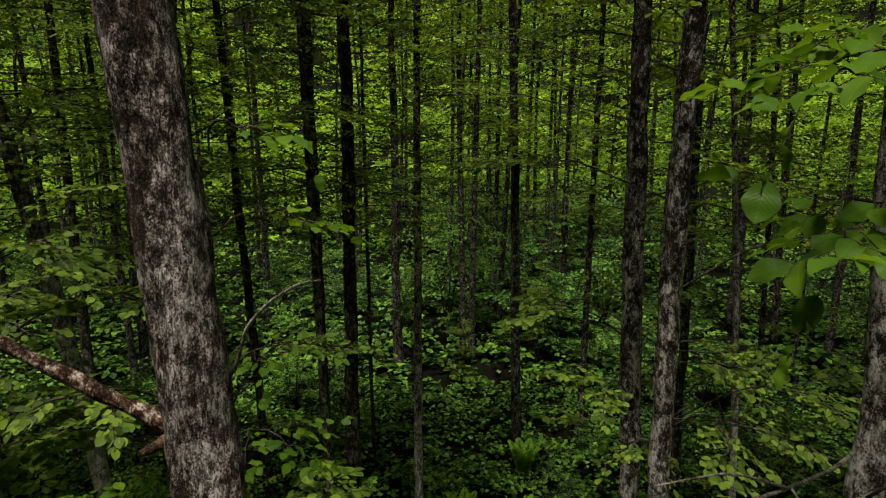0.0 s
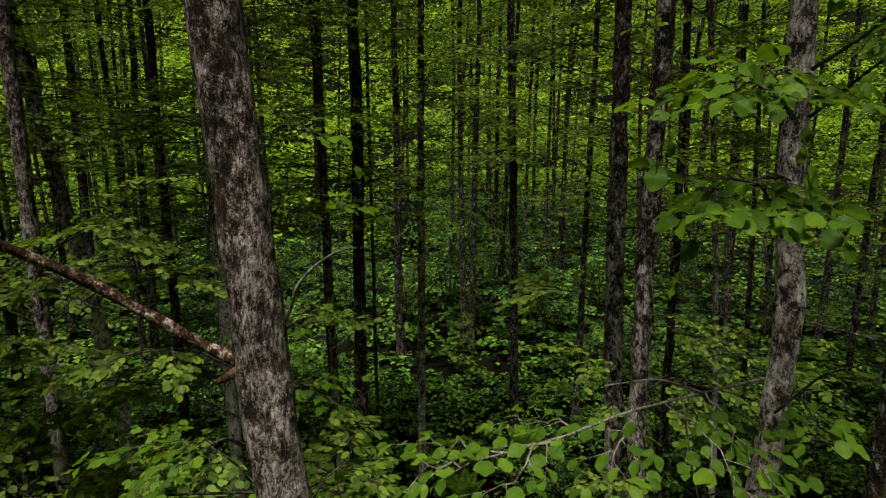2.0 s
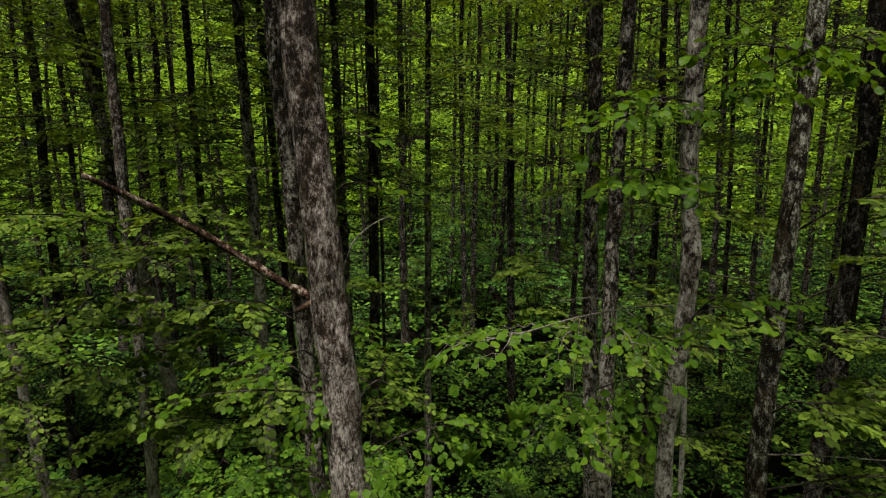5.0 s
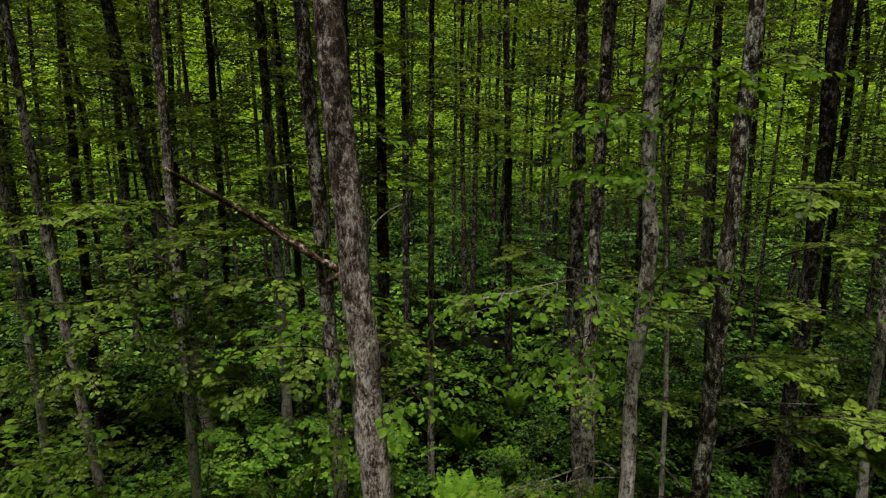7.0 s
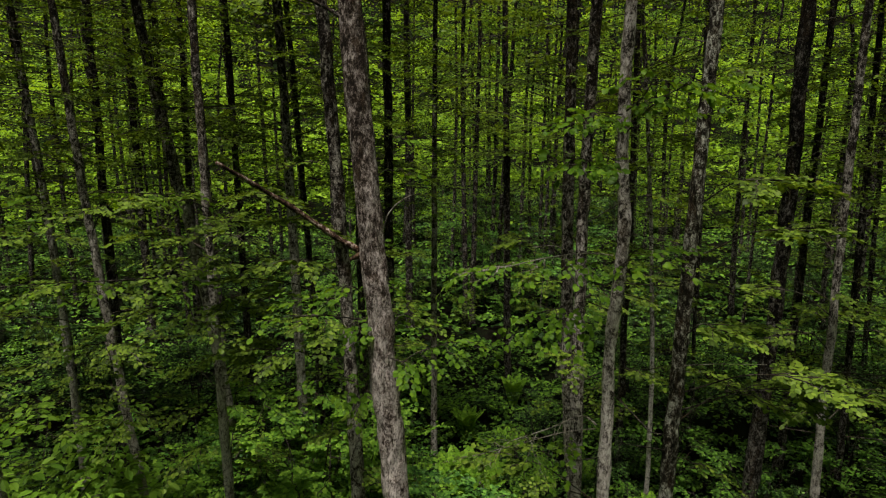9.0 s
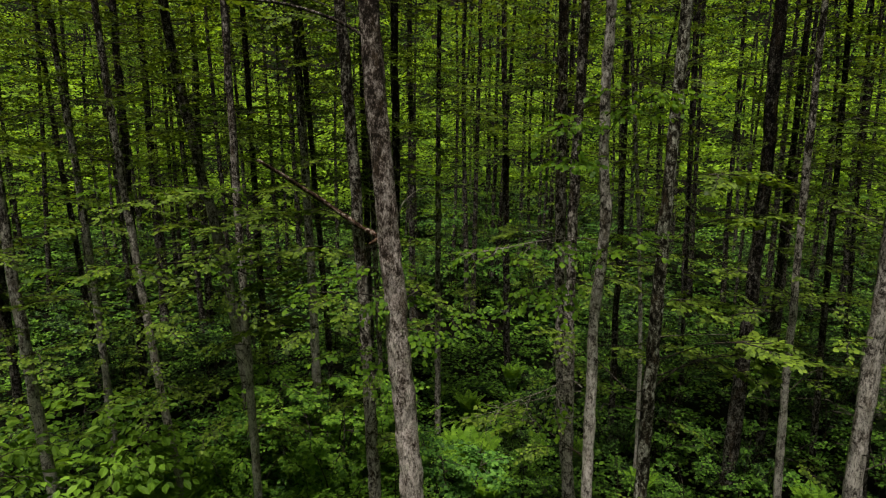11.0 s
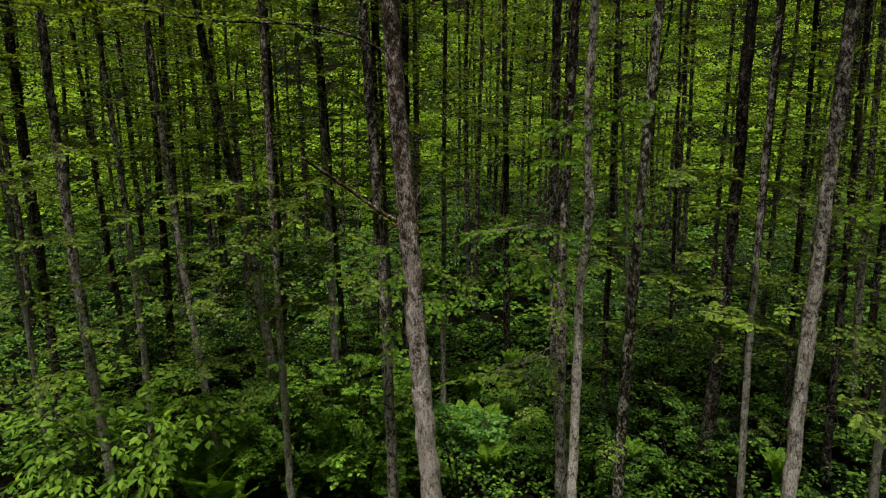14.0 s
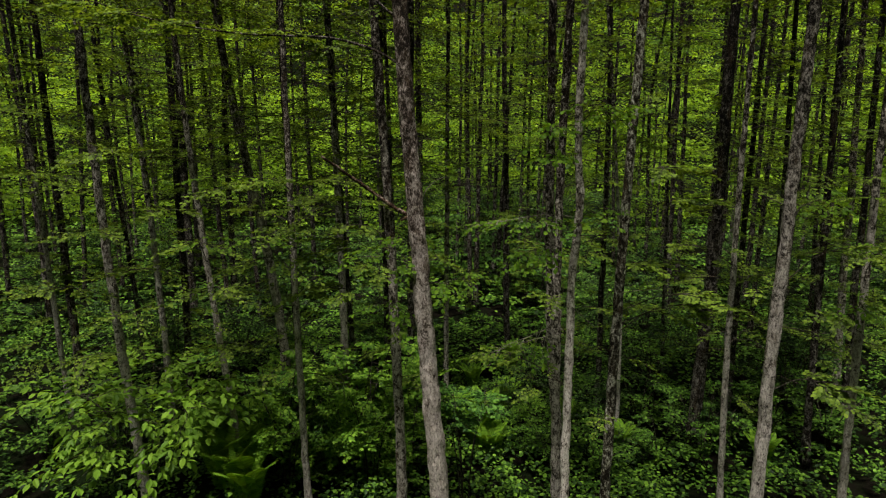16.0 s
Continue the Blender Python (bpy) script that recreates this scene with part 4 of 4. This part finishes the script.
def plant_shrubs():
    protos = [
        shrub_proto("leafy green alder sapling in the undergrowth", 2.6, 2.0, 26, LEAF_SHRUB, SPRAYS, 1.0, FAR_LEAF),
        shrub_proto("low spreading green shrub on the forest floor", 1.5, 1.8, 24, LEAF_SHRUB, SMALL_SPRAYS, 1.2),
        shrub_proto("tall thin leafy sapling", 4.2, 1.7, 30, LEAF, SPRAYS, 1.0, FAR_LEAF),
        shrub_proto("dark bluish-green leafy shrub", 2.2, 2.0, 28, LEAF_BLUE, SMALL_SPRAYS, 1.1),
    ]
    protos.append(shrub_proto("bright leafy green shrub beside slender stems", 2.4, 1.8, 28, LEAF_BRIGHT, SPRAYS, 1.1))
    protos.append(shrub_proto("dark green shrub deep in the wood, shade put into its leaf colour", 2.4, 2.0, 26, LEAF_SHADED, MID_SPRAYS, 0.95, FAR_LEAF))
    bright = shrub_proto("bright green broad-leaved sapling beside ferns", 3.3, 3.4, 50, LEAF_SAPLING, LONG_SPRAYS, 1.5, LONG_LEAF, 0.55)
    bright.location = (-6.15, 4.2, 0)
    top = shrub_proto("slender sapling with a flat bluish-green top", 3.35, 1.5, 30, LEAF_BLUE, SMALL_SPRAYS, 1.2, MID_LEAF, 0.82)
    top.location = (-0.05, 3.5, 0)
    placed = []
    for k, x, y, h in ((3, -4.2, 5.7, 1.3), (3, -0.9, 7.2, 0.8), (3, -3.4, 6.0, 1.25), (4, -1.9, 4.4, 1.15), (4, -2.3, 5.6, 1.32), (4, -3.9, 5.7, 1.21), (4, -3.6, 4.6, 1.03), (4, -1.4, 6.8, 1.15), (4, 1.4, 6.6, 0.6), (4, -3.2, 6.6, 1.03), (4, -1.6, 6.2, 1.09), (4, -2.5, 4.9, 0.92), (4, -4.4, 7.2, 1.15), (4, -1.1, 5.0, 0.92), (5, -4.9, 6.8, 0.8), (1, -2.9, 5.3, 1.0), (0, -2.6, 5.8, 0.8), (1, 1.9, 5.4, 0.85), (1, 2.9, 5.2, 0.9), (1, 4.3, 5.6, 0.8), (5, -6.9, 4.4, 0.8), (5, -7.6, 5.8, 0.9), (1, 0.7, 6.8, 0.55), (5, 2.0, 9.5, 0.6), (5, 5.6, 6.4, 0.7), (1, -0.9, 6.6, 0.6), (5, 3.4, 7.4, 0.6), (1, 1.3, 8.0, 0.5)):
        placed.append((protos[k], (x, y, 0), h))
    used = set()
    n = 0
    while n < 84:
        y = 5.5 + 27 * rng.uniform(0, 1) ** 1.2
        x = rng.uniform(-0.75, 0.75) * (y + 7)
        if 4 < y < 6.8 and (abs(x + 5.2) < 1.2 or abs(x + 0.3) < 1.0):
            continue
        k = int(rng.integers(3)) if y > 9 else 1
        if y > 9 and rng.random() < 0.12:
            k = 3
        # further in, most of all at the sides, shrubs get the shade-darkened leaf
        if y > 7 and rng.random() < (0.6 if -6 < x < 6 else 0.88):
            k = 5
        lowness = 0.5 if y < 17 and -2.5 < x < 4 else 1.0
        placed.append((protos[k], (x, y, 0), rng.uniform(0.8, 1.2) * lowness))
        n += 1
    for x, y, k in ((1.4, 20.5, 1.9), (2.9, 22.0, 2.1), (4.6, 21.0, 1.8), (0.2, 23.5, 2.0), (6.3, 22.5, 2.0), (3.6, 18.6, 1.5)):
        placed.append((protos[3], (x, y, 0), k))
    # row of shade-darkened shrubs in front of the distant wood
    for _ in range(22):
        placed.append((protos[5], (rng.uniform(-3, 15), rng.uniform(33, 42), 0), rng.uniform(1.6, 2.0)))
    for p, at, k in placed:
        m = pose(*at, 0, 0, rng.uniform(0, 360))
        if p.name in used:
            c = copy_thing(p, m)
        else:
            used.add(p.name)
            c = p
            p.matrix_basis = m
        c.scale = (k, k, k)


plant_shrubs()


def herb_layer():
    for name, y0, y1, dens, shape, leaf in (("herb_layer", 1.5, 9.5, 320, MID_LEAF, 0.072), ("middle_herb_layer", 9.5, 16, 190, FAR_LEAF, 0.095), ("far_herb_layer", 16, 48, 21, FAR_LEAF, 0.21), ("near_herb_layer", -14, 1.5, 95, FAR_LEAF, 0.125)):
        area = (y1 - y0) * 0.85 * ((abs(y0) + y1) + 16)
        n = int(area * dens)
        f = Foliage()
        per = 10
        m = n // per
        py = rng.uniform(y0, y1, m)
        px = rng.uniform(-0.85, 0.85, m) * (np.abs(py) + 8)
        # fewer herbs at the sides, so that near-black soil stands in for deep shade
        keep = ((px < 4.5) & (px > -4.2)) | (py > 12) | (py < 1.5) | (rng.uniform(0, 1, m) < 0.5)
        px, py = px[keep], py[keep]
        m = len(px)
        lump = np.array([noise.noise(Vector((a * 0.8, b * 0.8, 9))) for a, b in zip(px, py)])
        top = np.clip(0.35 + 0.8 * lump, 0.1, 1.2) * rng.uniform(0.5, 1.15, m)
        # leaves round each plant's stem, in tiers
        a = rng.uniform(0, 2 * np.pi, (m, per))
        r = rng.uniform(0.02, 0.16, (m, per)) * (leaf / 0.09)
        x = (px[:, None] + r * np.cos(a)).ravel()
        y = (py[:, None] + r * np.sin(a)).ravel()
        z = (top[:, None] * (1 - 0.5 * rng.uniform(0, 1, (m, per)) ** 2) + 0.03).ravel()
        a = a.ravel()
        n = len(x)
        f.add(np.stack([x, y, z], 1), np.stack([np.cos(a), np.sin(a), rng.uniform(-0.6, 0.2, n)], 1), np.stack([rng.normal(0, 0.3, n) + 0.15 * np.cos(a), rng.normal(0, 0.3, n) + 0.15 * np.sin(a), np.ones(n)], 1), leaf * rng.uniform(0.7, 1.5, n))
        tagged(f.build(name, None, shape, LEAF_HERB), "dense low green herbs covering the forest floor", "herbs", kind="stuff")


herb_layer()


def fern_proto():
    e = thing("fern", (0, 0, 0), "upright green fern with long feathery fronds", "fern", "ferns")
    v, f = [], []
    ln = 1.0
    k = 30
    spine = [np.array((0, 0.1 * s + 0.36 * s ** 2.3, 1.08 * s - 0.2 * s ** 3)) * ln for s in np.linspace(0, 1, k + 1)]
    for i in range(k):
        a, b = spine[i], spine[i + 1]
        w = 0.006 * (1 - i / k) + 0.0015
        o = len(v)
        v += [a + (-w, 0, 0), a + (w, 0, 0), b + (w, 0, 0), b + (-w, 0, 0)]
        f.append((o, o + 1, o + 2, o + 3))
        if i < 3:
            continue
        s = i / k
        pl = 0.2 * math.sin(math.pi * (0.12 + 0.88 * s)) ** 0.8 + 0.015
        d = (b - a) / np.linalg.norm(b - a)
        for sd in (-1, 1):
            way = np.array((sd * 0.9, 0, 0)) + d * 0.42
            o = len(v)
            hw = d * 0.021
            v += [a, a + way * pl * 0.35 - hw, a + way * pl * 0.75 - hw * 0.8 + (0, 0, -0.008), a + way * pl + (0, 0, -0.02), a + way * pl * 0.75 + hw * 0.8 + (0, 0, -0.008), a + way * pl * 0.35 + hw]
            f += [(o, o + 1, o + 2, o + 3), (o, o + 3, o + 4, o + 5)]
    first = mesh_object("frond", v, f, [FERN], e)
    first.matrix_basis = pose(0, 0, 0, 0, 0, 0)
    for i in range(1, 9):
        c = first.copy()
        scene.collection.objects.link(c)
        c.parent = e
        c.matrix_basis = pose(0, 0, 0, rng.uniform(-8, 10), 0, i * 40 + rng.uniform(-10, 10))
    return e


def plant_ferns():
    p = fern_proto()
    spots = [(0.38, 6.1, 1.6), (-4.85, 4.5, 1.9), (-4.45, 4.1, 1.7), (-5.2, 5.1, 1.8), (-4.15, 3.8, 1.5), (0.15, 6.6, 1.4), (0.6, 5.7, 1.1), (1.2, 8.5, 0.9), (2.6, 7.4, 0.8), (-1.6, 9.0, 0.9), (0.4, 9.6, 0.9), (3.6, 6.2, 0.8), (6.5, 5.5, 0.9), (1.7, 11.5, 0.9)]
    for i, (x, y, k) in enumerate(spots):
        m = pose(x, y, -0.02, 0, 0, rng.uniform(0, 360))
        c = copy_thing(p, m) if i else p
        if not i:
            p.matrix_basis = m
        c.scale = (k, k, k)


plant_ferns()
